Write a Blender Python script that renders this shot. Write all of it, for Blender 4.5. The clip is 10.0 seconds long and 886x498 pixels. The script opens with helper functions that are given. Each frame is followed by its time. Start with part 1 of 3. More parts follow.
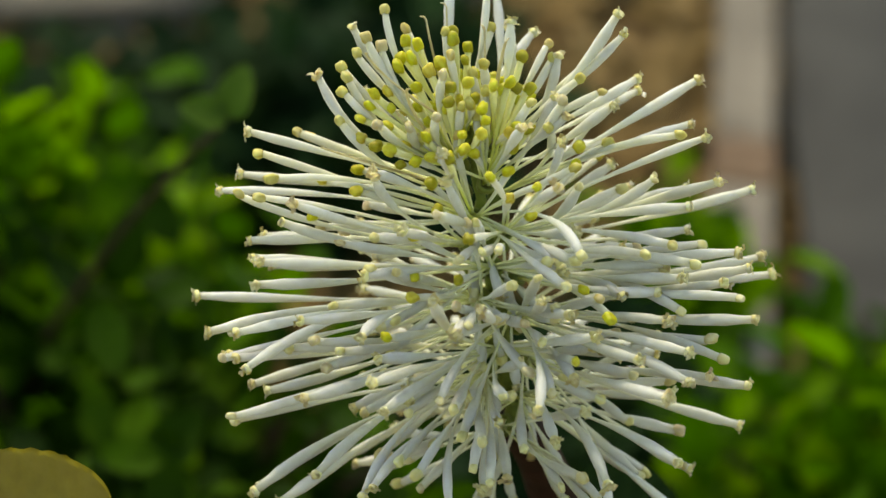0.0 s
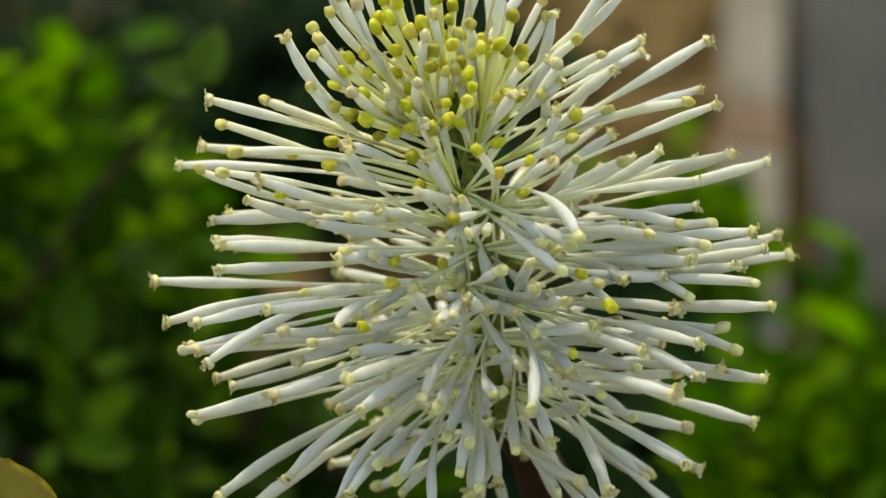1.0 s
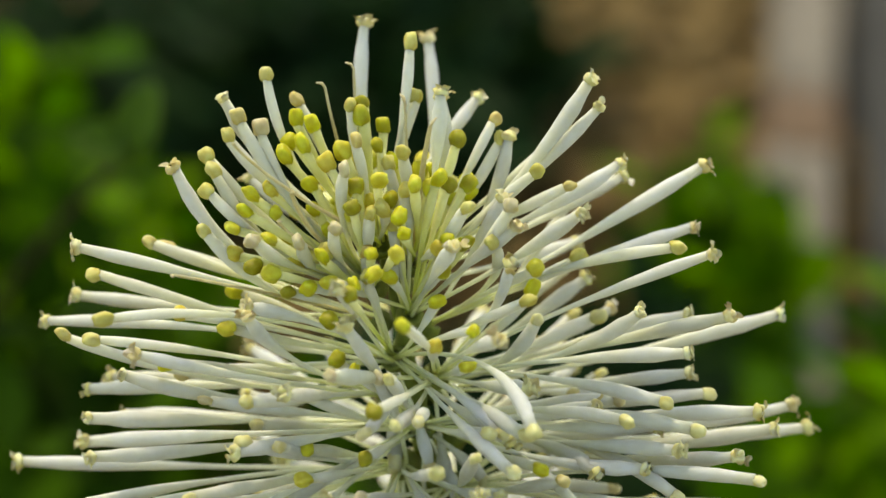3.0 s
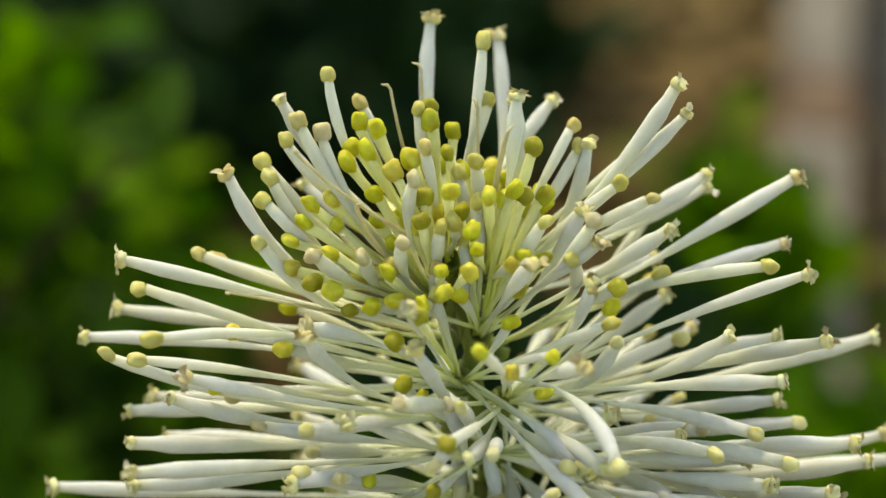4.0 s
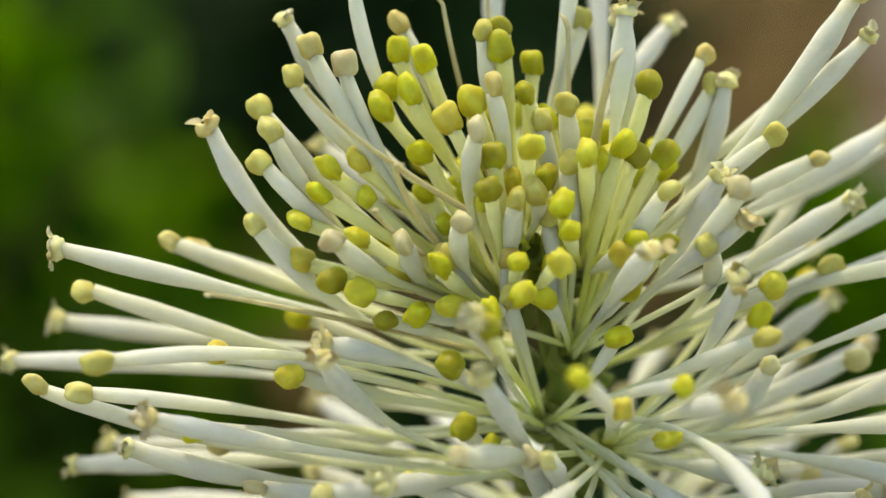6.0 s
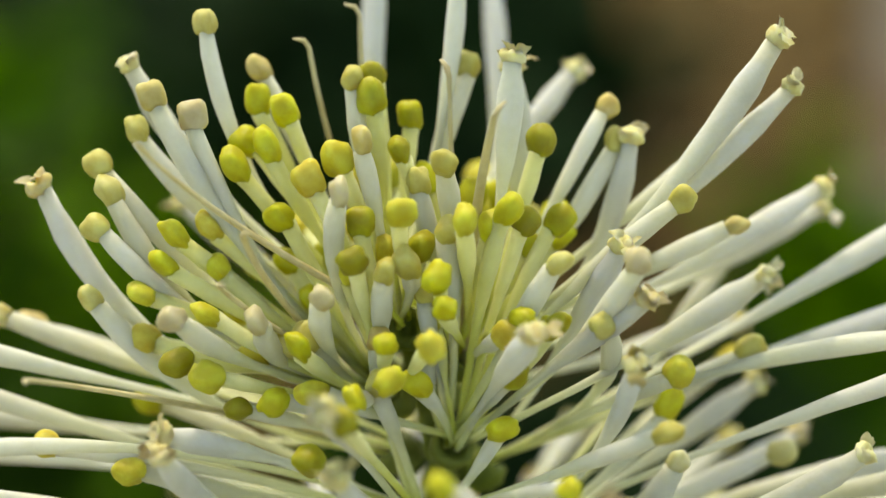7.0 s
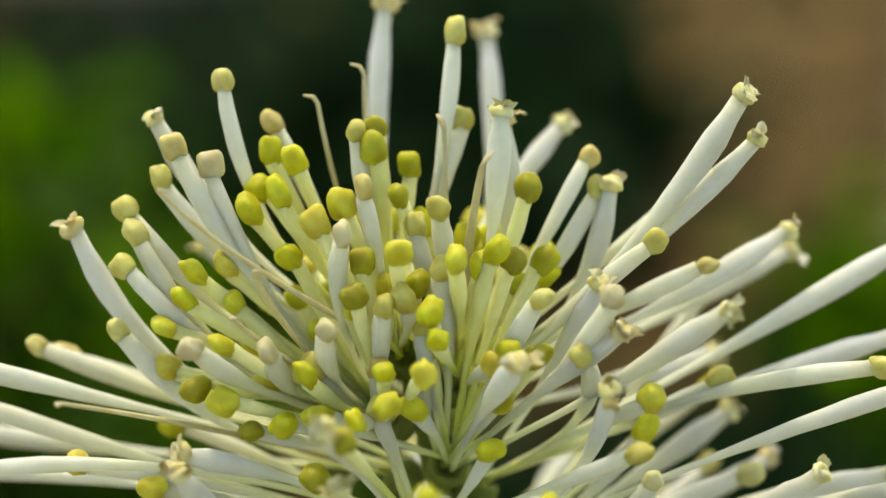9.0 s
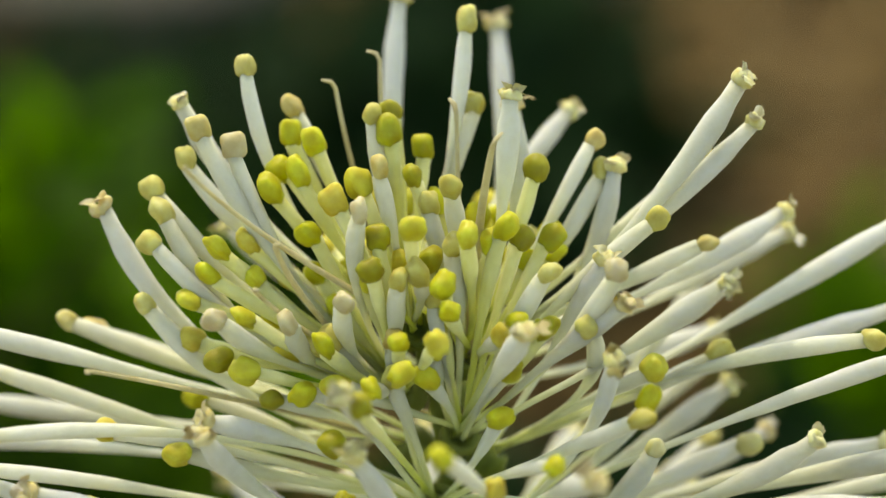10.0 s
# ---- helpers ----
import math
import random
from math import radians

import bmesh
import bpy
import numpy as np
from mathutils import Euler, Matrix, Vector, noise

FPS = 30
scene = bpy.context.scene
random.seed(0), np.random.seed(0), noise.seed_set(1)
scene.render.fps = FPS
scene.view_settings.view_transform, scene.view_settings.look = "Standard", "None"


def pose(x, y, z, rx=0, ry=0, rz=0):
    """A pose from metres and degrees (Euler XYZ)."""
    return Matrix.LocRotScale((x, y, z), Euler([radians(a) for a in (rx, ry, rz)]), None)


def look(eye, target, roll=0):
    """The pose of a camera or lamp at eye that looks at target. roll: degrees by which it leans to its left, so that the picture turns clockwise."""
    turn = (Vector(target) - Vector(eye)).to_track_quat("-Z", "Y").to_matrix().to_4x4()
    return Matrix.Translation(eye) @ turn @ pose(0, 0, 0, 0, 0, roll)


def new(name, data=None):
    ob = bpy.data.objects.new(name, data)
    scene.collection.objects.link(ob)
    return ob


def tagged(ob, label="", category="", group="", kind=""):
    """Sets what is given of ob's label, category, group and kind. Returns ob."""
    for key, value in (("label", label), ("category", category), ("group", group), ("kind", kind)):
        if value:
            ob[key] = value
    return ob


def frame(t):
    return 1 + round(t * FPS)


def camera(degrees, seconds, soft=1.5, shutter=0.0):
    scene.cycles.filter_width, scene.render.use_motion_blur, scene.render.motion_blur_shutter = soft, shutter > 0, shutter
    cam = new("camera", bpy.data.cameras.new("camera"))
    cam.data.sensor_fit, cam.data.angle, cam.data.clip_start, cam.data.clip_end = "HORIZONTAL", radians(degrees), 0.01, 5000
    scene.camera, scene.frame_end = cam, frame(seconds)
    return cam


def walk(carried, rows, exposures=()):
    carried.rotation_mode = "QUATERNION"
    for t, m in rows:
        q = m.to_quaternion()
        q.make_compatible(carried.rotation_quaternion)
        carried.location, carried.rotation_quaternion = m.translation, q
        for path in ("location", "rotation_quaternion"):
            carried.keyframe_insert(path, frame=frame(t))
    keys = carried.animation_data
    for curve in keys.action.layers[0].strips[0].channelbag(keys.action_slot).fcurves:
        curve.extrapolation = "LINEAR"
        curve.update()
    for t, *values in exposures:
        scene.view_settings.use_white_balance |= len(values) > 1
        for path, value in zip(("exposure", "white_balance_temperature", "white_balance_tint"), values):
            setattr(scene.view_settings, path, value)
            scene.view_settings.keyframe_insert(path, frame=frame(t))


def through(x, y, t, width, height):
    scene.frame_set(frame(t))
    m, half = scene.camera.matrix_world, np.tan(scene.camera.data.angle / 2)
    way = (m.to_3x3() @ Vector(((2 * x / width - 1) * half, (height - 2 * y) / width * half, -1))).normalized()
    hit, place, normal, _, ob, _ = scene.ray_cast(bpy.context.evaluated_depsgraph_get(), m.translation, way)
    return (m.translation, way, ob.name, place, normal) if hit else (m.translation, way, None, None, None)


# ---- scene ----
cam = camera(18.0, 10.0, soft=1.5)
cam.data.dof.use_dof, cam.data.dof.aperture_fstop = True, 27
PATH = [
    (0, (-0.00912, -0.19408, 0.25459), (-0.00394, -0.02411, 0.14931), 1.01),
    (0.5, (-0.00417, -0.19725, 0.24966), (-0.00130, -0.02737, 0.14416), 0.31),
    (1, (-0.00714, -0.17564, 0.24460), (-0.00219, -0.00708, 0.13707), 0.77),
    (1.5, (-0.00537, -0.15113, 0.23588), (-0.00070, 0.01572, 0.12570), 0.90),
    (2, (-0.00055, -0.14225, 0.23103), (0.00162, 0.02354, 0.11919), 0.36),
    (2.5, (0.00209, -0.13838, 0.23640), (0.00211, 0.02646, 0.12315), -0.07),
    (2.7, (0.00220, -0.13713, 0.23665), (0.00193, 0.02791, 0.12368), -0.22),
    (3.8, (-0.00125, -0.12224, 0.23320), (-0.00025, 0.04082, 0.11739), 0.45),
    (4, (-0.00339, -0.12210, 0.23221), (-0.00142, 0.04102, 0.11651), 0.84),
    (4.5, (-0.00704, -0.12374, 0.23314), (-0.00368, 0.03959, 0.11777), 1.22),
    (5, (-0.00723, -0.12148, 0.23204), (-0.00315, 0.04187, 0.11671), 1.02),
    (5.2, (-0.00643, -0.11647, 0.22873), (-0.00291, 0.04704, 0.11362), 0.83),
    (6.3, (-0.00214, -0.07750, 0.19979), (-0.00380, 0.08719, 0.08632), -0.03),
    (6.5, (0.00041, -0.07428, 0.19926), (-0.00175, 0.09001, 0.08522), -0.09),
    (7, (0.00100, -0.07539, 0.19946), (-0.00203, 0.08973, 0.08665), -0.11),
    (7.5, (0.00292, -0.07669, 0.20143), (-0.00160, 0.08878, 0.08918), -0.35),
    (8, (0.00437, -0.07822, 0.20112), (-0.00162, 0.08772, 0.08965), -0.79),
    (8.5, (0.00407, -0.07962, 0.20295), (-0.00293, 0.08652, 0.09182), -0.85),
    (9, (0.00349, -0.08293, 0.20394), (-0.00403, 0.08421, 0.09437), -0.86),
    (9.5, (0.00452, -0.08638, 0.20541), (-0.00438, 0.08231, 0.09834), -1.22),
    (10, (0.00365, -0.08794, 0.20478), (-0.00468, 0.08046, 0.09721), -0.92),
]
walk(cam, [(t, look(eye, target, roll)) for t, eye, target, roll in PATH], exposures=[(0.0, 1.29, 9800, 1)])

# ---- world and sun ----
SUN_AZ, SUN_EL = radians(-15), radians(57)   # azimuth from +y towards +x
world = bpy.data.worlds.new("world")
scene.world = world
world.use_nodes = True
wn, wl = world.node_tree.nodes, world.node_tree.links
sky = wn.new("ShaderNodeTexSky")
sky.sky_type = "NISHITA"
sky.sun_disc = False
sky.sun_elevation, sky.sun_rotation = SUN_EL, SUN_AZ
wl.new(sky.outputs["Color"], wn["Background"].inputs["Color"])
wn["Background"].inputs["Strength"].default_value = 0.15
sun = new("sun", bpy.data.lights.new("sun", "SUN"))
sun.data.energy, sun.data.angle, sun.data.color = 0.95, radians(0.6), (1.0, 0.99, 0.97)
to_sun = Vector((math.sin(SUN_AZ) * math.cos(SUN_EL), math.cos(SUN_AZ) * math.cos(SUN_EL), math.sin(SUN_EL)))
sun.matrix_world = look(to_sun * 3, (0, 0, 0))


# ---- materials ----
def material(name, rough=0.5, sss=0.0, sss_scale=0.001, radius=(1.0, 1.0, 0.6), spec=0.4):
    m = bpy.data.materials.new(name)
    m.use_nodes = True
    b = m.node_tree.nodes["Principled BSDF"]
    b.inputs["Roughness"].default_value = rough
    b.inputs["Specular IOR Level"].default_value = spec
    if sss:
        b.inputs["Subsurface Weight"].default_value = sss
        b.inputs["Subsurface Scale"].default_value = sss_scale
        b.inputs["Subsurface Radius"].default_value = radius
    return m, m.node_tree.nodes, m.node_tree.links, b


def ramp(nodes, stops):
    r = nodes.new("ShaderNodeValToRGB")
    e = r.color_ramp.elements
    while len(e) < len(stops):
        e.new(0.5)
    for el, (p, c) in zip(e, stops):
        el.position, el.color = p, (*c, 1)
    return r


def grain(nodes, links, scale, detail=4.0, rough=0.6):
    tc = nodes.new("ShaderNodeTexCoord")
    n = nodes.new("ShaderNodeTexNoise")
    n.inputs["Scale"].default_value, n.inputs["Detail"].default_value, n.inputs["Roughness"].default_value = scale, detail, rough
    links.new(tc.outputs["Object"], n.inputs["Vector"])
    return n


def mixed(nodes, links, fac, a, b, mode="MIX"):
    m = nodes.new("ShaderNodeMix")
    m.data_type, m.blend_type = "RGBA", mode
    for sock, v in ((m.inputs["Factor"], fac), (m.inputs["A"], a), (m.inputs["B"], b)):
        if isinstance(v, (int, float)):
            sock.default_value = v
        elif isinstance(v, tuple):
            sock.default_value = (*v, 1)
        else:
            links.new(v, sock)
    return m.outputs["Result"]


def bumped(nodes, links, b, height, strength, distance):
    bp = nodes.new("ShaderNodeBump")
    bp.inputs["Strength"].default_value, bp.inputs["Distance"].default_value = strength, distance
    links.new(height, bp.inputs["Height"])
    links.new(bp.outputs["Normal"], b.inputs["Normal"])


def filament_material(name, base, mid, tip):
    """Pigment changes along the filament, from the rachis to the tip."""
    m, n, l, b = material(name, 0.55, 0.85, 0.0018, (1.0, 0.97, 0.72), 0.2)
    at = n.new("ShaderNodeAttribute")
    at.attribute_name = "along"
    r = ramp(n, [(0.0, base), (0.42, mid), (0.80, tip), (0.93, tip), (1.0, (tip[0] * 0.98, tip[1] * 0.95, tip[2] * 0.78))])
    l.new(at.outputs["Fac"], r.inputs["Fac"])
    g = grain(n, l, 1100, 5)
    info = n.new("ShaderNodeObjectInfo")
    tone = ramp(n, [(0.0, (0.82, 0.81, 0.74)), (1.0, (1.0, 1.0, 1.0))])
    l.new(info.outputs["Random"], tone.inputs["Fac"])
    c = mixed(n, l, 1.0, r.outputs["Color"], tone.outputs["Color"], "MULTIPLY")
    spots = ramp(n, [(0.35, (0.9, 0.88, 0.8)), (0.6, (1, 1, 1))])
    l.new(g.outputs["Fac"], spots.inputs["Fac"])
    c = mixed(n, l, 0.6, c, spots.outputs["Color"], "MULTIPLY")
    l.new(c, b.inputs["Base Color"])
    bumped(n, l, b, g.outputs["Fac"], 0.45, 0.00015)
    return m


def mottled(name, low, high, scale, rough=0.6, sss=0.0, bump=0.3, depth=0.0002, other=None, pieces=False, spec=0.3):
    """Two scales of grain between two colours, and a tone for each object or island."""
    m, n, l, b = material(name, rough, sss, spec=spec)
    g = grain(n, l, scale)
    big = grain(n, l, scale * 0.17, 2)
    r = ramp(n, [(0.3, low), (0.7, high)])
    l.new(g.outputs["Fac"], r.inputs["Fac"])
    r2 = ramp(n, [(0.35, (0.7, 0.7, 0.7)), (0.65, (1.0, 1.0, 1.0))])
    l.new(big.outputs["Fac"], r2.inputs["Fac"])
    c = mixed(n, l, 1.0, r.outputs["Color"], r2.outputs["Color"], "MULTIPLY")
    if other:
        if pieces:
            src = n.new("ShaderNodeNewGeometry").outputs["Random Per Island"]
        else:
            src = n.new("ShaderNodeObjectInfo").outputs["Random"]
        f = ramp(n, [(0.1, (0, 0, 0)), (0.95, (1, 1, 1))])
        l.new(src, f.inputs["Fac"])
        c = mixed(n, l, f.outputs["Color"], c, other)
    l.new(c, b.inputs["Base Color"])
    bumped(n, l, b, g.outputs["Fac"], bump, depth)
    return m


def leaf_material(name, dark, light, yellow, through=0.35):
    m, n, l, b = material(name, 0.65, spec=0.06)
    info = n.new("ShaderNodeNewGeometry")
    r = ramp(n, [(0.0, dark), (0.6, light), (1.0, yellow)])
    l.new(info.outputs["Random Per Island"], r.inputs["Fac"])
    g = grain(n, l, 300)
    r2 = ramp(n, [(0.3, (0.75, 0.75, 0.7)), (0.7, (1.05, 1.05, 1.0))])
    l.new(g.outputs["Fac"], r2.inputs["Fac"])
    c = mixed(n, l, 1.0, r.outputs["Color"], r2.outputs["Color"], "MULTIPLY")
    l.new(c, b.inputs["Base Color"])
    bumped(n, l, b, g.outputs["Fac"], 0.3, 0.0003)
    tr = n.new("ShaderNodeBsdfTranslucent")
    c2 = mixed(n, l, 1.0, c, (1.0, 1.15, 0.35), "MULTIPLY")
    l.new(c2, tr.inputs["Color"])
    mx = n.new("ShaderNodeMixShader")
    mx.inputs["Fac"].default_value = through
    l.new(b.outputs["BSDF"], mx.inputs[1])
    l.new(tr.outputs["BSDF"], mx.inputs[2])
    l.new(mx.outputs["Shader"], n["Material Output"].inputs["Surface"])
    return m


WHITE = filament_material("white_filament", (0.62, 0.68, 0.24), (0.64, 0.66, 0.49), (0.55, 0.56, 0.55))
PALE = filament_material("pale_green_filament", (0.62, 0.70, 0.05), (0.76, 0.80, 0.19), (0.78, 0.79, 0.38))
IVORY = filament_material("ivory_filament", (0.62, 0.69, 0.11), (0.68, 0.70, 0.39), (0.60, 0.61, 0.55))


def tinted(name, tones, scale, rough=0.5, sss=0.6, stain=(0.75, 0.68, 0.5), patchy=0.8):
    """A waxy skin whose tone differs from piece to piece, with fine stains."""
    m, n, l, b = material(name, rough, sss, 0.0007, (1.0, 0.95, 0.35), 0.3)
    tone = ramp(n, [(k / (len(tones) - 1), c) for k, c in enumerate(tones)])
    l.new(n.new("ShaderNodeObjectInfo").outputs["Random"], tone.inputs["Fac"])
    g = grain(n, l, scale, 3)
    big = grain(n, l, scale * 0.4, 2)
    spots = ramp(n, [(0.36, stain), (0.58, (1, 1, 1))])
    l.new(g.outputs["Fac"], spots.inputs["Fac"])
    c = mixed(n, l, 0.7, tone.outputs["Color"], spots.outputs["Color"], "MULTIPLY")
    patches = ramp(n, [(0.40, (0.80, 0.74, 0.55)), (0.60, (1.05, 1.05, 1.0))])
    l.new(big.outputs["Fac"], patches.inputs["Fac"])
    c = mixed(n, l, patchy, c, patches.outputs["Color"], "MULTIPLY")
    l.new(c, b.inputs["Base Color"])
    bumped(n, l, b, g.outputs["Fac"], 0.4, 0.0001)
    return m


YOUNG = tinted("yellow_green_anther", [(0.30, 0.29, 0.025), (0.50, 0.53, 0.035), (0.60, 0.62, 0.05), (0.63, 0.63, 0.085), (0.62, 0.55, 0.11)], 1500, stain=(0.82, 0.70, 0.45))
CREAM = tinted("cream_anther", [(0.56, 0.53, 0.26), (0.64, 0.62, 0.34), (0.67, 0.66, 0.38), (0.64, 0.61, 0.40), (0.56, 0.49, 0.26)], 1300, stain=(0.88, 0.82, 0.66), patchy=0.5)
HONEY = tinted("honey_anther", [(0.48, 0.44, 0.13), (0.57, 0.54, 0.19), (0.61, 0.58, 0.23), (0.58, 0.52, 0.24), (0.54, 0.42, 0.17)], 1500, stain=(0.84, 0.76, 0.55), patchy=0.6)
BLUSH = tinted("blush_anther", [(0.54, 0.48, 0.31), (0.62, 0.57, 0.40), (0.57, 0.49, 0.33)], 1300, stain=(0.86, 0.78, 0.64), patchy=0.5)
FRAYED = tinted("frayed_anther", [(0.66, 0.64, 0.34), (0.72, 0.71, 0.42), (0.70, 0.68, 0.38), (0.66, 0.58, 0.34)], 900, 0.75, 0.7, (0.74, 0.58, 0.36), 0.25)
STYLE = mottled("tan_style", (0.50, 0.40, 0.20), (0.66, 0.58, 0.34), 1200, 0.6, 0.2)
GREEN = mottled("green_calyx", (0.11, 0.145, 0.016), (0.25, 0.30, 0.045), 900, 0.6, 0.2, 0.8, 0.0003, (0.15, 0.17, 0.03))
BARK = mottled("reddish_twig_bark", (0.014, 0.005, 0.003), (0.042, 0.013, 0.008), 500, 0.65, 0, 0.5, 0.0003)
PETIOLE = mottled("tan_leaf_stalk", (0.10, 0.055, 0.024), (0.18, 0.10, 0.045), 600, 0.6, 0.2)
LEAF = leaf_material("fresh_leaf", (0.33, 0.50, 0.05), (0.37, 0.54, 0.06), (0.42, 0.57, 0.07), 0.6)
TANLEAF = leaf_material("bronze_leaf", (0.36, 0.28, 0.09), (0.38, 0.30, 0.10), (0.40, 0.31, 0.11), 0.5)
HEDGE = leaf_material("small_shrub_leaf", (0.019, 0.062, 0.002), (0.052, 0.145, 0.003), (0.22, 0.42, 0.009), 0.5)
PALELEAF = leaf_material("pale_young_leaf", (0.09, 0.18, 0.035), (0.12, 0.22, 0.045), (0.14, 0.24, 0.055), 0.4)
# darker copy of the hedge leaf: shade inside dense foliage, as colour
SHADED_HEDGE = leaf_material("shaded_shrub_leaf", (0.007, 0.024, 0.001), (0.020, 0.056, 0.002), (0.070, 0.16, 0.005), 0.3)
# near-black green: the deep shade behind and below the flower, put into leaf colour
SHADELEAF = leaf_material("shade_darkened_leaf", (0.010, 0.028, 0.010), (0.014, 0.038, 0.012), (0.02, 0.05, 0.014), 0.12)
SOIL = mottled("bark_mulch_soil", (0.075, 0.044, 0.014), (0.18, 0.110, 0.040), 60, 0.9, 0, 0.8, 0.004)
CHIP = mottled("bark_chip", (0.12, 0.070, 0.020), (0.26, 0.16, 0.054), 120, 0.85, 0, 0.6, 0.001, (0.175, 0.11, 0.035), True)
PALESTONE = mottled("pale_edging_stone", (0.130, 0.108, 0.083), (0.20, 0.168, 0.132), 150, 0.75, 0, 0.5, 0.0006)
SLATE = mottled("grey_stone", (0.014, 0.0135, 0.0125), (0.048, 0.046, 0.042), 38, 0.8, 0, 0.6, 0.002)
RUST = mottled("brown_brick", (0.125, 0.075, 0.042), (0.19, 0.115, 0.070), 90, 0.85, 0, 0.6, 0.001)
PEBBLE = mottled("beige_stone", (0.12, 0.102, 0.076), (0.19, 0.165, 0.128), 60, 0.85, 0, 0.5, 0.002)


# ---- mesh helpers ----
def part(name, bm, mat, parent, label="", smooth=True):
    me = bpy.data.meshes.new(name)
    bm.to_mesh(me)
    bm.free()
    return put(name, me, mat, parent, label, smooth)


def put(name, me, mat, parent, label="", smooth=True):
    if not me.materials:
        me.materials.append(mat)
        if smooth:
            me.polygons.foreach_set("use_smooth", [True] * len(me.polygons))
    ob = new(name, me)
    ob.parent = parent
    if label:
        ob["label"] = label
    return ob


def tube_mesh(name, points, radii, sides=10, along=True, squash=1.0):
    """A closed tube through points (metres), with a radius at each."""
    pts = [Vector(p) for p in points]
    verts, faces, tt = [], [], []
    ref = Vector((0.31, 0.17, 0.93)).normalized()
    n = len(pts)
    for i, p in enumerate(pts):
        d = (pts[min(i + 1, n - 1)] - pts[max(i - 1, 0)]).normalized()
        u = d.cross(ref).normalized()
        v = d.cross(u)
        for k in range(sides):
            a = 2 * math.pi * k / sides
            ridge = 1 + 0.05 * math.cos(2 * a + i * 0.12 + pts[-1].x * 9000) + 0.02 * math.cos(5 * a + pts[-1].z * 4000)
            verts.append(p + (u * math.cos(a) + v * math.sin(a) * squash) * radii[i] * ridge)
            tt.append(i / (n - 1))
    for i in range(n - 1):
        for k in range(sides):
            a, b = i * sides + k, i * sides + (k + 1) % sides
            faces.append((a, b, b + sides, a + sides))
    for i, flip in ((0, 1), (n - 1, 0)):
        ring = [i * sides + k for k in range(sides)]
        faces.append(tuple(ring[::-1] if flip else ring))
    me = bpy.data.meshes.new(name)
    me.from_pydata(verts, [], faces)
    if along:
        at = me.attributes.new("along", "FLOAT", "POINT")
        at.data.foreach_set("value", tt)
    me.update()
    return me


def bezier(a, c, b, n):
    return [(1 - t) ** 2 * a + 2 * t * (1 - t) * c + t * t * b for t in (i / (n - 1) for i in range(n))]


# ---- the flower spike ----
MM = 0.001
ROOT = Matrix.Translation((0.0007, -0.0043, 0.1342)) @ Matrix(((0.98673, 0.03489, -0.15860, 0), (0.00000, 0.97664, 0.21486, 0), (0.16239, -0.21201, 0.96368, 0), (0, 0, 0, 1)))
spike = new("flower_spike")
spike.matrix_world = Matrix.Translation((0.0235, 0, 0))
tagged(spike, "white bottlebrush flower spike with yellow-green buds on a reddish twig", "flower")
LOCAL = spike.matrix_world.inverted() @ ROOT
rng = random.Random(7)


def closed_anther(seed, r, stretch):
    """A plump, blunt, two-lobed anther with a shallow groove, its foot at the origin, along +z."""
    g = random.Random(seed)
    flat, lean, cut = g.uniform(0.62, 0.95), g.uniform(-0.5, 0.5), g.uniform(0.08, 0.26)
    dent = Vector((g.uniform(-1, 1), g.uniform(-1, 1), g.uniform(0.2, 1))).normalized()
    bm = bmesh.new()
    bmesh.ops.create_uvsphere(bm, u_segments=16, v_segments=11, radius=1)
    for v in bm.verts:
        p = v.co.copy()
        a = math.atan2(p.y, p.x)
        blunt = 1 / (abs(p.x) ** 2.8 + abs(p.y) ** 2.8 + abs(p.z) ** 2.8) ** (1 / 2.8)
        groove = 1 - cut * math.exp(-(math.sin(a) / 0.22) ** 2) * (1 - abs(p.z) ** 3)
        bulge = (0.86 + 0.10 * p.z + 0.20 * noise.noise(p * 1.3 + Vector((seed * 3.1, 0, 0)))) * (1 + 0.55 * (blunt - 1))
        if p.dot(dent) > 0.8:
            bulge *= 1 - 0.5 * (p.dot(dent) - 0.8)
        foot = 0.80 if p.z < -0.75 else 1.0
        v.co.x = (p.x * groove * bulge * foot + lean * 0.2 * p.z) * r * 1.08
        v.co.y = p.y * groove * bulge * foot * r * flat * 1.08
        v.co.z = (p.z * stretch * bulge + stretch * 0.70) * r
    me = bpy.data.meshes.new("anther")
    bm.to_mesh(me)
    bm.free()
    return me


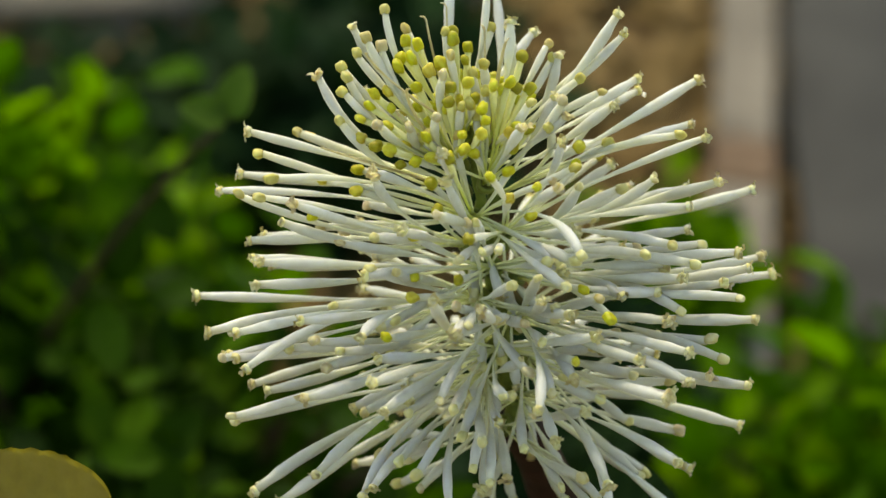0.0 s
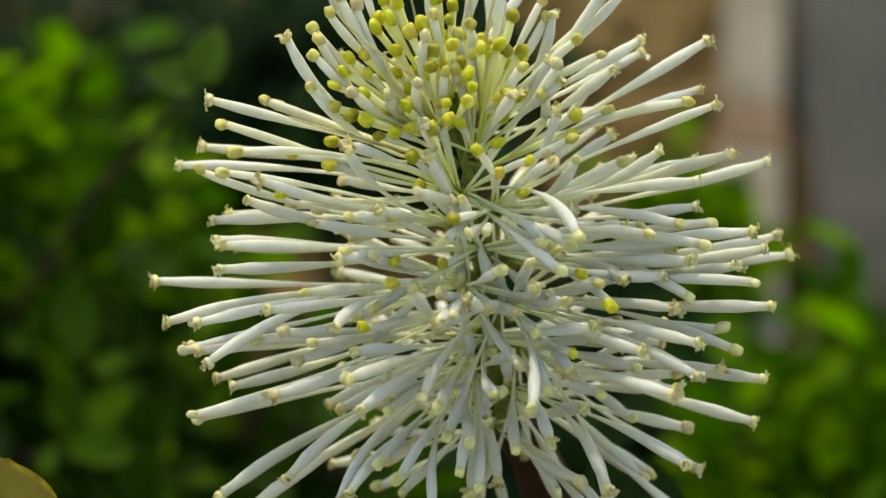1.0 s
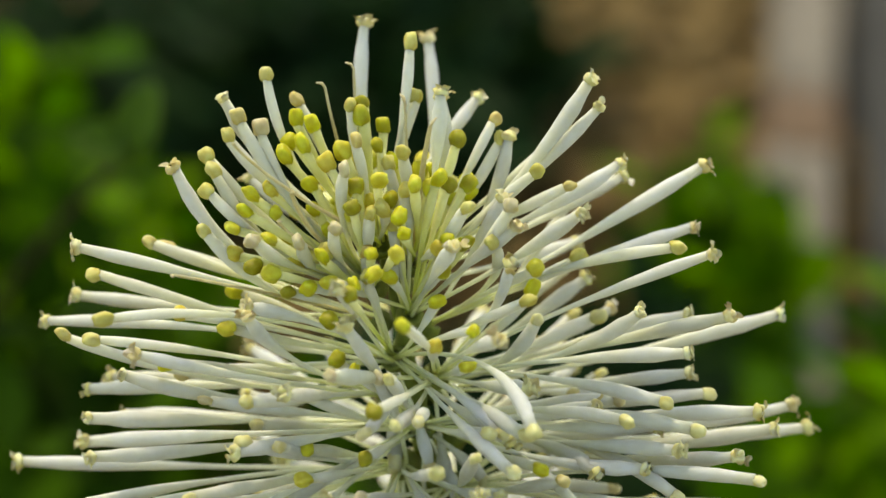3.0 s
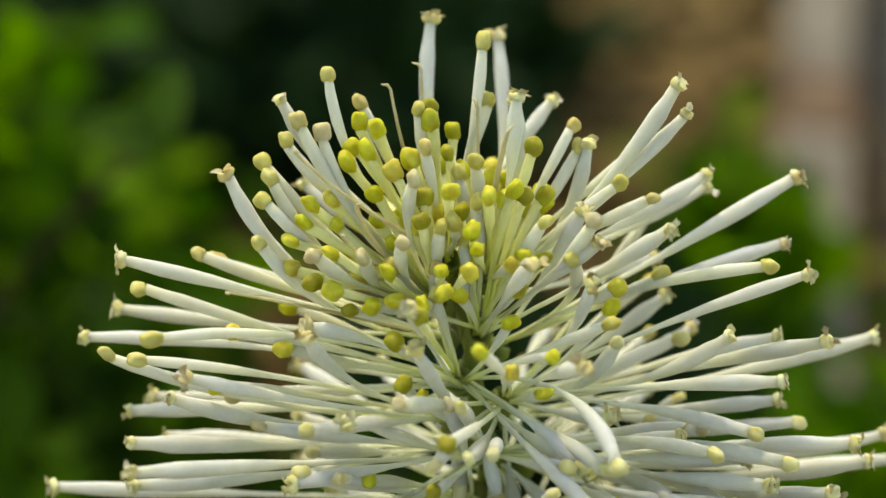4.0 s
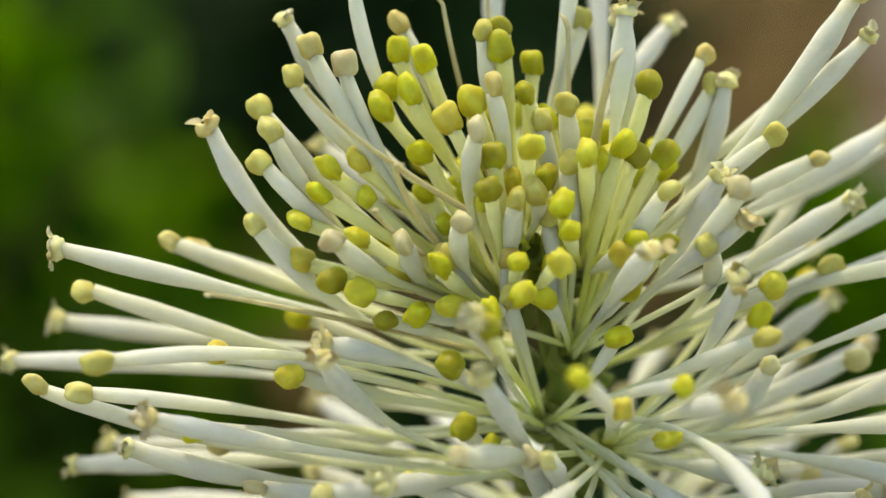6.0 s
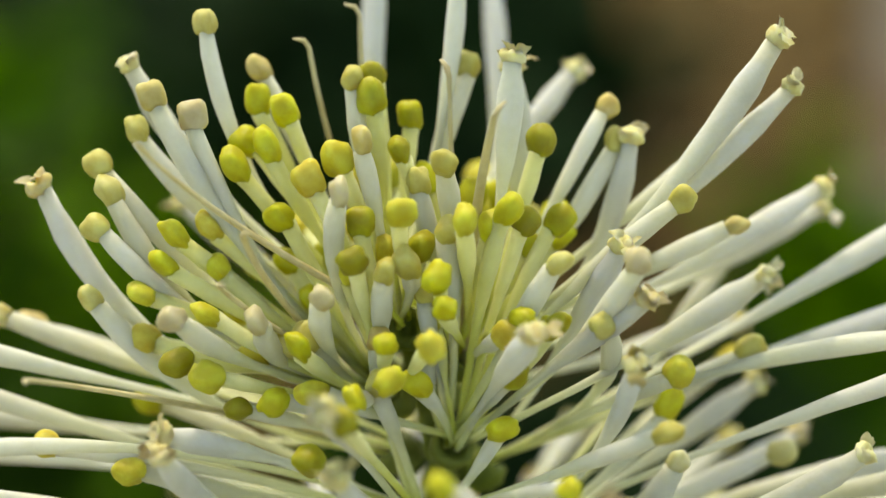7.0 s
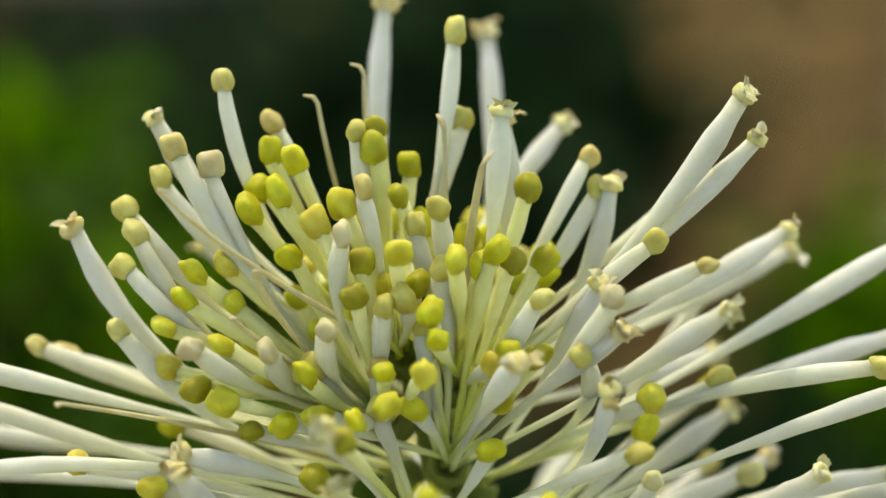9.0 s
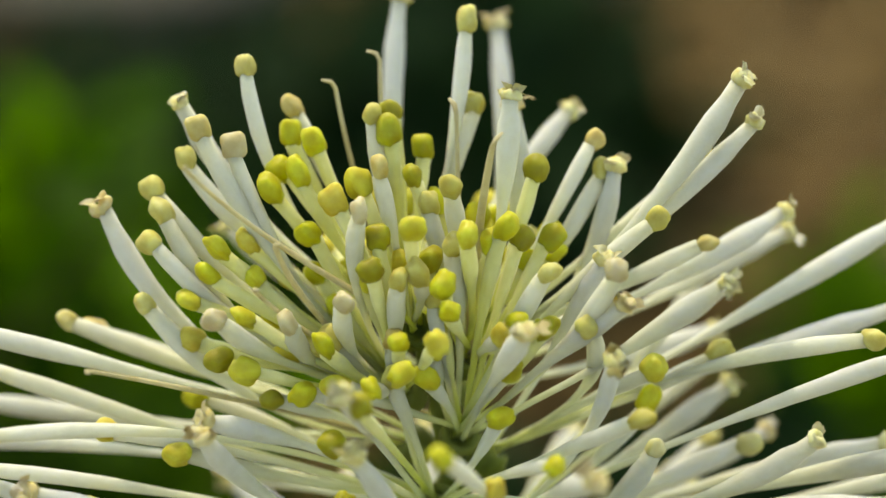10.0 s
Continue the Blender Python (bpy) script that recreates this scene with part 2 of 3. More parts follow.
def open_anther(seed, r):
    """A spent anther: a lumpy cup whose split, papery valves curl back with ragged rims."""
    g = random.Random(seed)
    bm = bmesh.new()
    made = bmesh.ops.create_uvsphere(bm, u_segments=16, v_segments=10, radius=1)["verts"]
    slit = g.uniform(0, 3.14)
    for v in made:
        p = v.co.copy()
        across = p.x * math.cos(slit) + p.y * math.sin(slit)
        lump = 0.66 + 0.16 * noise.noise(p * 1.6 + Vector((seed, 0, 0))) + 0.14 * noise.noise(p * 3.7 + Vector((0, seed, 0)))
        sunk = 0.42 * math.exp(-(across / 0.26) ** 2) * max(0.0, p.z)
        v.co = Vector((p.x * lump, p.y * lump * 0.92, p.z * lump * 0.78 - sunk + 0.26)) * r
    count = g.choice((2, 3, 3, 4))
    for k in range(count):
        a = 2 * math.pi * k / count + g.uniform(-0.4, 0.4)
        out, side = Vector((math.cos(a), math.sin(a), 0)), Vector((-math.sin(a), math.cos(a), 0))
        long, wide, curl, start = g.uniform(0.55, 0.85), g.uniform(0.34, 0.50), g.uniform(0.9, 2.6), g.uniform(-0.2, 0.5)
        p = out * g.uniform(0.28, 0.44) + Vector((0, 0, g.uniform(0.15, 0.45)))
        grid = []
        for i in range(6):
            s = i / 5
            bend = start + curl * s
            p = p + (out * math.sin(bend) + Vector((0, 0, math.cos(bend)))) * long / 5
            w = wide * (0.75 + 0.4 * math.sin(math.pi * s) - 0.25 * s)
            line = []
            for j in range(5):
                u = j / 2 - 1
                rag = 0.10 * noise.noise(Vector((s * 4 + seed, u * 3, k * 7.3)))
                line.append(bm.verts.new((p + side * u * w * (1 + rag) + out * (0.22 * u * u * (1 if k % 2 else -1) + rag * 0.8) + Vector((0, 0, rag))) * r))
            grid.append(line)
        skin = [bm.faces.new((grid[i][j], grid[i][j + 1], grid[i + 1][j + 1], grid[i + 1][j])) for i in range(5) for j in range(4)]
        bmesh.ops.solidify(bm, geom=skin, thickness=r * 0.16)
    me = bpy.data.meshes.new("anther")
    bm.to_mesh(me)
    bm.free()
    return me


CLOSED = [closed_anther(i, 0.45 * MM, 1.12 + 0.10 * (i % 4)) for i in range(8)]
RIPE = [closed_anther(i + 90, 0.46 * MM, 1.08 + 0.10 * (i % 4)) for i in range(8)]
PINKS = [closed_anther(i + 30, 0.47 * MM, 1.05 + 0.10 * (i % 3)) for i in range(5)]
YOUNGS = [closed_anther(i + 60, 0.50 * MM, 1.10 + 0.10 * (i % 4)) for i in range(8)]
OPENS = [open_anther(i, 0.67 * MM) for i in range(14)]
LOOK = {
    "closed": (CLOSED, CREAM, WHITE, 0.39, "closed cream anther"),
    "ripe": (RIPE, HONEY, IVORY, 0.37, "closed honey-coloured anther"),
    "pink": (PINKS, BLUSH, WHITE, 0.40, "closed blush anther"),
    "young": (YOUNGS, YOUNG, PALE, 0.31, "yellow-green unripe anther"),
    "open": (OPENS, FRAYED, WHITE, 0.43, "frayed open anther"),
}


# the florets sit along the axis in a spiral; the stamens of one floret rise from its cup
FLORETS = [(5.9 + 0.86 * k, (k * 137.5 - 115) % 360) for k in range(-22, 9)]


def floret(az, height):
    """The floret nearest to this side and height of the axis: the place of its cup."""
    h, a = min(FLORETS, key=lambda f: ((f[0] - height) / 1.5) ** 2 + (((f[1] - az + 180) % 360 - 180) / 62) ** 2)
    out = 1.9 - 0.05 * max(0, h)
    return Vector((math.cos(radians(a)) * out, math.sin(radians(a)) * out, h))


def stamen(az, reach, tip_z, base_z, kind, bend=None, hub=None):
    """One stamen: azimuth of its tip (degrees), the tip's distance from the axis and height, the height of its foot (mm),
    and how far its middle is bowed outwards, sideways and upwards (mm)."""
    a = radians(az)
    er, et, ez = Vector((math.cos(a), math.sin(a), 0)), Vector((-math.sin(a), math.cos(a), 0)), Vector((0, 0, 1))
    tip = er * reach + ez * tip_z
    foot = (hub or floret(az, base_z)) + Vector((rng.uniform(-0.3, 0.3), rng.uniform(-0.3, 0.3), rng.uniform(-0.2, 0.3)))
    if kind != "style":
        tip -= (tip - foot).normalized() * (0.12 if kind == "open" else 0.34)
    if bend is None:
        n = (tip - foot).length
        bend = (rng.gauss(0.02, 0.03) * n, rng.gauss(0, 0.05) * n, rng.gauss(-0.01, 0.04) * n)
    else:
        bend = [b * 0.8 for b in bend]
    ctrl = (foot + tip) / 2 + er * bend[0] + et * bend[1] + ez * bend[2]
    pts = bezier(foot, ctrl, tip, 18)
    if kind == "style":
        radii = [0.22 - 0.10 * i / 17 for i in range(18)]
        hook = (pts[-1] - pts[-2]).normalized()
        pts += [pts[-1] + hook * 0.3 + et * 0.15, pts[-1] + hook * 0.45 + et * 0.5]
        radii += [0.13, 0.07]
        me = tube_mesh("style", [p * MM for p in pts], [r * MM for r in radii], 8, squash=0.6)
        put("style", me, STYLE, spike, "thin tan hooked style").matrix_local = LOCAL
        return
    if kind == "closed" and tip_z > 8.5:
        kind = "ripe"
    anthers, paint, skin, club, label = LOOK[kind]
    if kind == "pink" and tip_z > 8.5:
        skin = IVORY
    if kind == "young" and tip_z < 13:
        skin = IVORY
    if kind in ("ripe", "open") and tip_z > 15 and reach < 7:
        skin = IVORY
    club *= rng.uniform(0.88, 1.12) * (0.92 if tip_z > 10 else 1.04)
    neck = {"young": 0.29, "open": 0.27}.get(kind, 0.32)
    radii = []
    for i in range(18):
        s = i / 17
        slim = 0.095 + 0.10 * s
        swell = club * math.exp(-(((s - 0.86) / (0.34 if s < 0.86 else 0.24)) ** 2))
        radii.append(max(slim, swell * (1 - 0.025 * math.sin(s * 31 + az))) )
    radii[-1], radii[-2] = neck * club / 0.40 if kind != "young" else neck, (radii[-2] + neck) / 2
    pts = [p + Vector((rng.gauss(0, 0.006), rng.gauss(0, 0.006), rng.gauss(0, 0.006))) for p in pts]
    way = (pts[-1] - pts[-3]).normalized()
    me = tube_mesh("stamen", [p * MM for p in pts], [r * MM for r in radii], 10)
    ob = put("stamen", me, skin, spike)
    ob.matrix_local = LOCAL
    turn = way.to_track_quat("Z", "Y") @ Euler((rng.uniform(-0.3, 0.3), rng.uniform(-0.3, 0.3), rng.uniform(0, 6.28))).to_quaternion()
    size = rng.uniform(0.88, 1.15)
    head = put("anther", rng.choice(anthers), paint, ob, label)
    head.matrix_local = Matrix.LocRotScale((tip - way * 0.12) * MM, turn, (size, size, size))
    return head


stamen(161, 5.7, 22.9, 12.8, "closed", (2.4, 1.6, -1.2))
stamen(166, 8.3, 21.9, 12.5, "open", (1.8, 1.0, -1.3))
stamen(-173, 7.0, 21.5, 11.0, "closed", (1.6, 0.1, -0.7))
stamen(-176, 6.0, 20.5, 11.2, "pink", (2.0, 0.4, -0.9))
stamen(175, 8.1, 19.9, 12.2, "closed", (1.3, 0.6, -1.0))
stamen(-180, 9.3, 19.2, 11.2, "closed", (1.4, 0.6, -1.3))
stamen(-175, 9.0, 18.4, 10.5, "closed", (2.4, 0.6, -2.2))
stamen(-170, 9.5, 17.7, 10.0, "closed", (1.9, 0.2, -1.6))
stamen(-179, 11.2, 18.9, 9.0, "open", (3.9, 1.6, -3.8))
stamen(-168, 10.2, 15.5, 8.2, "closed", (2.0, 0.3, -2.1))
stamen(147, 4.6, 20.9, 12.8, "closed")
stamen(157, 4.5, 20.0, 12.8, "young")
stamen(167, 3.1, 19.9, 12.8, "young")
stamen(169, 4.4, 19.1, 12.8, "young")
stamen(-176, 3.7, 19.0, 12.8, "young")
stamen(-178, 4.8, 18.5, 12.5, "young")
stamen(-164, 3.6, 17.1, 10.8, "young")
stamen(-172, 6.0, 16.9, 11.5, "young")
stamen(-167, 6.0, 15.7, 11.2, "young")
stamen(-168, 7.1, 17.0, 11.5, "young")
stamen(-166, 7.6, 16.2, 11.0, "young")
stamen(-166, 8.4, 15.4, 10.8, "young")
stamen(-153, 6.8, 14.9, 10.2, "young")
stamen(-144, 8.4, 15.6, 9.2, "pink", (1.5, -1.7, -0.4))
stamen(-141, 5.8, 14.6, 9.2, "pink", (1.9, -1.8, -0.6))
stamen(-168, 8.7, 13.7, 9.8, "young")
stamen(-157, 7.8, 13.5, 9.0, "young")
stamen(-147, 7.4, 13.2, 8.8, "young")
stamen(-140, 5.6, 11.9, 8.5, "young")
cam.data.dof.focus_object = stamen(-128, 4.8, 12.1, 8.5, "young")
stamen(-147, 6.6, 11.8, 7.5, "young")
stamen(-122, 4.6, 15.3, 9.2, "pink", (1.0, -1.3, -0.3))
stamen(-118, 3.0, 18.2, 10.2, "pink", (0.9, -1.6, 0.0))
stamen(-124, 1.1, 19.2, 11.8, "closed")
stamen(123, 1.5, 20.6, 12.8, "closed")
stamen(93, 2.0, 20.4, 12.8, "young")
stamen(102, 1.0, 19.8, 12.8, "young")
stamen(-113, 2.3, 16.9, 11.2, "young")
stamen(-160, 1.5, 18.5, 12.2, "young")
stamen(-151, 2.7, 18.2, 12.0, "young")
stamen(-117, 1.0, 15.4, 10.8, "young")
stamen(12, 0.5, 18.4, 12.5, "young")
stamen(67, 2.1, 18.8, 12.8, "young")
stamen(-29, 2.2, 18.2, 11.8, "closed")
stamen(51, 4.5, 19.8, 12.8, "closed")
stamen(53, 4.9, 22.8, 12.8, "closed", (0.6, -0.8, -0.2))
stamen(38, 5.3, 19.7, 12.5, "open", (1.3, -1.4, -1.2))
stamen(9, 4.5, 20.8, 12.8, "open")
stamen(51, 9.5, 17.9, 12.8, "open", (-0.1, -0.1, 0.7))
stamen(21, 7.6, 18.1, 10.0, "closed", (0.1, -0.1, -0.3))
stamen(16, 8.1, 17.1, 9.2, "open", (2.3, -1.0, -2.2))
stamen(19, 7.7, 16.8, 11.8, "closed")
stamen(11, 5.0, 17.7, 10.8, "young")
stamen(-26, 4.0, 16.6, 8.8, "young")
stamen(-12, 4.2, 15.8, 8.2, "young")
stamen(2, 5.0, 15.3, 8.5, "young")
stamen(-32, 6.0, 15.2, 7.8, "closed")
stamen(-48, 2.5, 16.3, 8.5, "closed")
stamen(-73, 2.4, 14.4, 10.0, "closed")
stamen(-67, 2.0, 13.3, 10.0, "young")
stamen(-81, 2.3, 12.4, 10.0, "young")
stamen(-86, 3.7, 11.8, 7.2, "young")
stamen(-109, 3.0, 13.3, 7.2, "closed")
stamen(-106, 4.1, 12.3, 7.0, "closed")
stamen(-100, 9.1, 13.3, 6.8, "young")
stamen(-101, 9.8, 14.1, 6.0, "open", (-0.3, -0.7, 0.9))
stamen(-142, 9.7, 12.2, 6.2, "open", (0.3, -1.4, 1.1))
stamen(9, 13.0, 19.8, 10.8, "open", (1.1, -0.8, -2.0))
stamen(9, 13.3, 18.1, 10.8, "open", (0.3, -0.4, -0.9))
stamen(17, 11.6, 16.3, 9.8, "closed")
stamen(-6, 9.2, 15.9, 8.2, "closed", (-0.8, 0.3, 0.8))
stamen(-11, 7.3, 14.8, 7.8, "open")
stamen(-27, 8.7, 15.1, 7.8, "pink", (1.1, 0.6, -1.0))
stamen(-25, 8.6, 13.8, 7.8, "open")
stamen(-28, 7.4, 13.0, 6.2, "closed", (2.9, 2.4, -1.0))
stamen(7, 10.8, 13.9, 10.2, "closed")
stamen(16, 14.3, 13.8, 10.0, "open", (0.2, -0.6, -1.1))
stamen(26, 15.3, 12.0, 10.0, "open")
stamen(-21, 12.3, 14.4, 8.5, "open", (0.9, 1.1, -0.4))
stamen(36, 12.7, 7.9, 9.2, "open")
stamen(1, 10.6, 9.8, 7.2, "closed")
stamen(-36, 8.9, 12.4, 5.2, "open", (1.4, 1.7, -0.6))
stamen(-24, 9.2, 11.1, 5.8, "young")
stamen(-4, 7.9, 8.5, 5.2, "young")
stamen(-54, 7.4, 14.1, 7.0, "open")
stamen(-50, 5.1, 11.9, 7.2, "young")
stamen(-55, 4.7, 10.1, 6.5, "young")
stamen(-34, 5.7, 13.0, 7.5, "young")
stamen(64, 8.1, 15.3, 12.8, "young")
stamen(73, 7.1, 14.7, 12.8, "young")
stamen(-51, 3.9, 16.8, 11.2, "young")
stamen(-81, 2.8, 17.3, 11.8, "young")
stamen(-108, 3.6, 16.2, 11.0, "young")
stamen(94, 6.1, 15.1, 12.8, "young")
stamen(124, 7.3, 13.9, 12.5, "young")
stamen(78, 6.3, 11.7, 11.8, "young")
stamen(53, 7.6, 9.6, 10.2, "young")
stamen(47, 8.6, 10.0, 10.8, "young")
stamen(129, 3.5, 21.3, 12.8, "style", (0.5, 0.6, 0.1))
stamen(98, 3.6, 21.9, 12.8, "style", (0.1, 0.6, 0.2))
stamen(33, 2.7, 20.1, 12.5, "style", (-0.1, 0.0, -0.1))
stamen(-30, 4.4, 19.8, 11.8, "style", (-0.6, 0.8, 1.1))
stamen(-149, 12.9, 14.9, 7.5, "style", (1.5, -2.4, 0.6))
stamen(-146, 8.1, 21.1, 12.2, "style", (1.5, -2.3, 0.6))
stamen(-133, 6.1, 17.8, 10.8, "style", (0.7, -2.0, 0.9))
stamen(-137, 7.0, 16.4, 10.5, "style", (0.9, -2.0, 0.8))
stamen(90, 8.4, 23.1, 9.8, "open", (-0.3, 2.7, -0.2))
stamen(-170, 17.3, 16.0, 6.8, "open", (0.2, -0.1, 0.1))
stamen(-174, 16.7, 13.8, 6.2, "closed", (0.3, 0.0, -0.3))
stamen(179, 13.6, 14.4, 7.8, "closed")
stamen(176, 12.7, 13.6, 8.0, "closed")
stamen(173, 19.1, 11.0, 6.0, "open")
stamen(180, 20.5, 10.6, 6.0, "open", (-0.2, -0.6, 1.4))
stamen(-153, 17.0, 13.4, 6.0, "closed", (-0.4, -1.5, 2.4))
stamen(-164, 19.1, 11.6, 4.0, "closed", (1.1, 0.2, -1.8))
stamen(-162, 17.5, 11.3, 4.8, "closed", (-0.2, -0.4, 0.9))
stamen(-149, 16.2, 11.3, 4.2, "open")
stamen(-160, 12.5, 11.6, 5.8, "young")
stamen(-157, 13.9, 9.3, 4.5, "young")
stamen(-156, 10.1, 10.3, 5.0, "young")
stamen(-176, 18.7, 6.5, 3.5, "open", (-0.1, -0.3, 0.8))
stamen(174, 18.0, 5.7, 4.0, "open")
stamen(-157, 16.6, 9.4, 3.2, "open", (1.2, 0.2, -2.2))
stamen(-167, 18.8, 6.0, 1.2, "open", (0.1, -0.0, -0.2))
stamen(175, 17.6, 3.3, 1.8, "open")
stamen(-142, 21.1, 8.6, 0.8, "open", (0.2, -0.4, 0.2))
stamen(-161, 19.2, 4.5, 0.5, "open")
stamen(-177, 23.7, 2.5, -0.2, "open", (-0.0, 0.1, -0.2))
stamen(-129, 12.7, 8.2, 3.2, "closed")
stamen(-119, 11.9, 8.6, 2.8, "open")
stamen(-125, 9.1, 7.0, 2.2, "young")
stamen(-135, 10.6, 12.3, 3.0, "open", (2.0, -2.5, -0.3))
stamen(-102, 9.4, 11.6, 3.0, "open")
stamen(-121, 6.3, 10.3, 4.8, "young")
stamen(-114, 7.5, 8.6, 3.0, "young")
stamen(-107, 7.9, 8.2, 2.2, "young")
stamen(-97, 7.6, 7.6, 0.0, "pink")
stamen(-91, 8.7, 8.0, 0.2, "closed")
stamen(-83, 11.1, 6.4, 0.5, "closed")
stamen(-73, 8.8, 9.4, 4.0, "young")
stamen(-59, 7.4, 6.9, 3.8, "young")
stamen(-62, 13.9, 10.9, 3.8, "open")
stamen(-59, 14.7, 5.5, 5.8, "closed", (0.3, 3.9, 2.7))
stamen(-18, 8.5, 7.5, 3.5, "closed", (1.6, 0.1, -2.2))
stamen(4, 11.2, 5.9, 3.8, "closed")
stamen(8, 17.6, 9.9, 6.5, "open", (-0.3, 0.2, 0.3))
stamen(-4, 16.4, 10.3, 5.8, "closed", (-0.6, 0.8, 1.8))
stamen(-9, 18.5, 10.3, 4.0, "open", (-0.2, 0.5, 0.7))
stamen(12, 18.9, 13.0, 6.5, "open", (-0.1, -0.1, -0.4))
stamen(4, 16.5, 5.0, 3.0, "open", (-0.3, 0.2, 0.6))
stamen(-17, 14.5, 7.9, 2.5, "open", (2.2, 0.8, -2.0))
stamen(-13, 19.3, 7.0, 2.0, "open")
stamen(-22, 17.5, 6.1, 4.0, "open", (-0.1, 0.3, 0.4))
stamen(-2, 16.1, 2.1, 2.8, "open")
stamen(-4, 17.0, 1.0, 1.5, "closed", (-0.2, 0.2, 0.6))
stamen(-20, 15.6, 2.7, 2.8, "closed", (0.1, 0.7, 0.9))
stamen(-34, 14.9, 3.4, 2.5, "closed", (-0.0, 1.1, 1.4))
stamen(-22, 17.3, 1.4, 1.8, "closed", (0.2, 1.2, 1.7))
stamen(-41, 9.5, 5.1, 3.0, "open")
stamen(138, 11.3, 14.9, 9.8, "open")
stamen(73, 11.4, 20.8, 9.8, "open", (0.4, -2.0, -0.8))
stamen(-14, 20.2, 1.2, 1.0, "open", (-0.0, 0.3, 0.7))
stamen(4, 21.7, -1.8, 1.0, "open", (-0.2, -0.7, -1.8))
stamen(7, 21.9, 3.6, 2.2, "open")
stamen(-160, 23.7, 1.8, 0.0, "open", (-0.1, -0.7, 1.9))
stamen(-154, 22.1, 2.0, -0.5, "open", (-0.0, -0.6, 0.9))
stamen(-141, 18.7, 3.0, -1.2, "open", (0.0, 0.1, -0.4))
stamen(-134, 17.0, 4.1, -0.8, "closed")
stamen(-149, 22.6, -0.3, -2.0, "open", (0.1, -1.7, 3.9))
stamen(-157, 23.2, -0.2, -2.0, "pink")
stamen(-156, 22.3, -0.3, -2.2, "open")
stamen(-172, 20.6, -5.1, -2.5, "open")
stamen(-153, 18.2, -0.4, -2.8, "closed")
stamen(-146, 16.9, 0.3, -2.5, "pink")
stamen(-141, 15.6, -0.7, -3.2, "closed", (-0.0, 0.6, -1.1))
stamen(-125, 17.3, 1.9, -1.5, "open", (1.3, -4.0, 1.5))
stamen(-134, 12.2, -0.5, -3.0, "young")
stamen(-123, 10.6, 2.6, -1.8, "young")
stamen(-127, 9.3, 3.8, -0.5, "young")
stamen(-134, 12.5, 5.3, -1.2, "closed")
stamen(-126, 11.6, 5.1, -2.5, "closed", (1.2, -2.2, -0.0))
stamen(-104, 16.2, 4.7, -4.5, "open", (1.1, -2.3, -1.2))
stamen(-163, 19.7, -4.7, -4.2, "open", (0.1, 0.4, -1.1))
stamen(-141, 19.6, -3.1, -3.8, "open", (-0.3, 1.1, -1.5))
stamen(-157, 23.4, -5.2, -4.0, "closed", (0.0, 0.6, -1.5))
stamen(-147, 16.1, -2.2, -4.0, "pink")
stamen(-118, 19.8, -0.6, -5.0, "open")
stamen(-128, 14.9, -0.9, -4.5, "open")
stamen(-120, 18.0, -3.7, -4.5, "open", (-0.2, -0.4, 1.3))
stamen(-122, 14.1, -5.6, -5.2, "closed")
stamen(-98, 18.0, 2.6, -0.5, "open", (-0.0, 0.2, -0.1))
stamen(-96, 16.0, 2.3, -0.8, "closed", (-0.1, 0.4, 0.3))
stamen(-91, 18.3, 4.4, -3.5, "open")
stamen(-88, 12.2, 1.2, -3.0, "closed")
stamen(-102, 10.2, 3.9, 1.0, "young")
stamen(-106, 13.8, -5.3, -5.5, "closed", (0.3, -1.1, -0.3))
stamen(-89, 16.6, -3.5, -4.8, "closed")
stamen(-74, 13.8, -5.0, -2.0, "closed", (0.1, 1.0, -0.3))
stamen(-81, 17.8, -4.5, -3.5, "open")
stamen(-66, 13.7, -4.4, -2.0, "open", (0.3, 1.4, -0.5))
stamen(-73, 12.5, -1.3, -2.2, "closed")
stamen(-73, 14.3, 2.7, -3.5, "open")
stamen(-70, 11.6, 3.6, -1.8, "closed")
stamen(-64, 10.8, 4.3, 1.2, "closed")
stamen(-51, 11.5, 1.4, -0.8, "young")
stamen(-47, 13.2, -0.7, -0.8, "young", (-0.2, 0.7, 1.6))
stamen(-46, 12.1, 0.4, -1.5, "closed")
stamen(-34, 12.3, -0.4, 0.8, "open", (0.6, 1.8, 1.5))
stamen(-30, 16.8, -1.6, -1.0, "closed", (0.9, 2.8, 1.9))
stamen(-26, 16.6, 0.6, 0.5, "open", (0.0, 0.2, -0.1))
stamen(-21, 19.5, -0.4, -0.5, "open")
stamen(-8, 20.6, -1.0, -0.8, "open", (0.1, -0.7, -1.8))
stamen(5, 22.5, -3.6, -0.8, "open")
stamen(-25, 21.1, -1.0, -2.0, "closed")
stamen(-24, 22.0, -3.0, -2.8, "open")
stamen(-35, 16.4, -2.0, -4.0, "open")
stamen(-26, 18.3, -4.6, -4.8, "closed", (0.1, 0.0, -0.5))
stamen(-29, 19.6, -5.6, -4.0, "closed")
stamen(-42, 19.7, -3.3, -3.0, "open", (-0.0, 0.2, 0.2))
stamen(-50, 16.6, -3.5, -3.8, "open")
stamen(-45, 20.2, -5.3, -4.2, "open", (0.2, 1.0, 1.0))
stamen(-28, 18.2, -7.4, -6.0, "open")
stamen(-25, 20.9, -8.5, -6.2, "open")
stamen(-54, 21.1, -5.1, -6.5, "open", (-0.0, -0.4, -0.1))
stamen(-58, 14.5, -1.3, -4.5, "open")
stamen(-26, 10.4, -12.1, -7.0, "closed")
stamen(-63, 13.3, -3.2, -5.0, "young")
stamen(-161, 9.5, 3.6, 1.2, "closed")
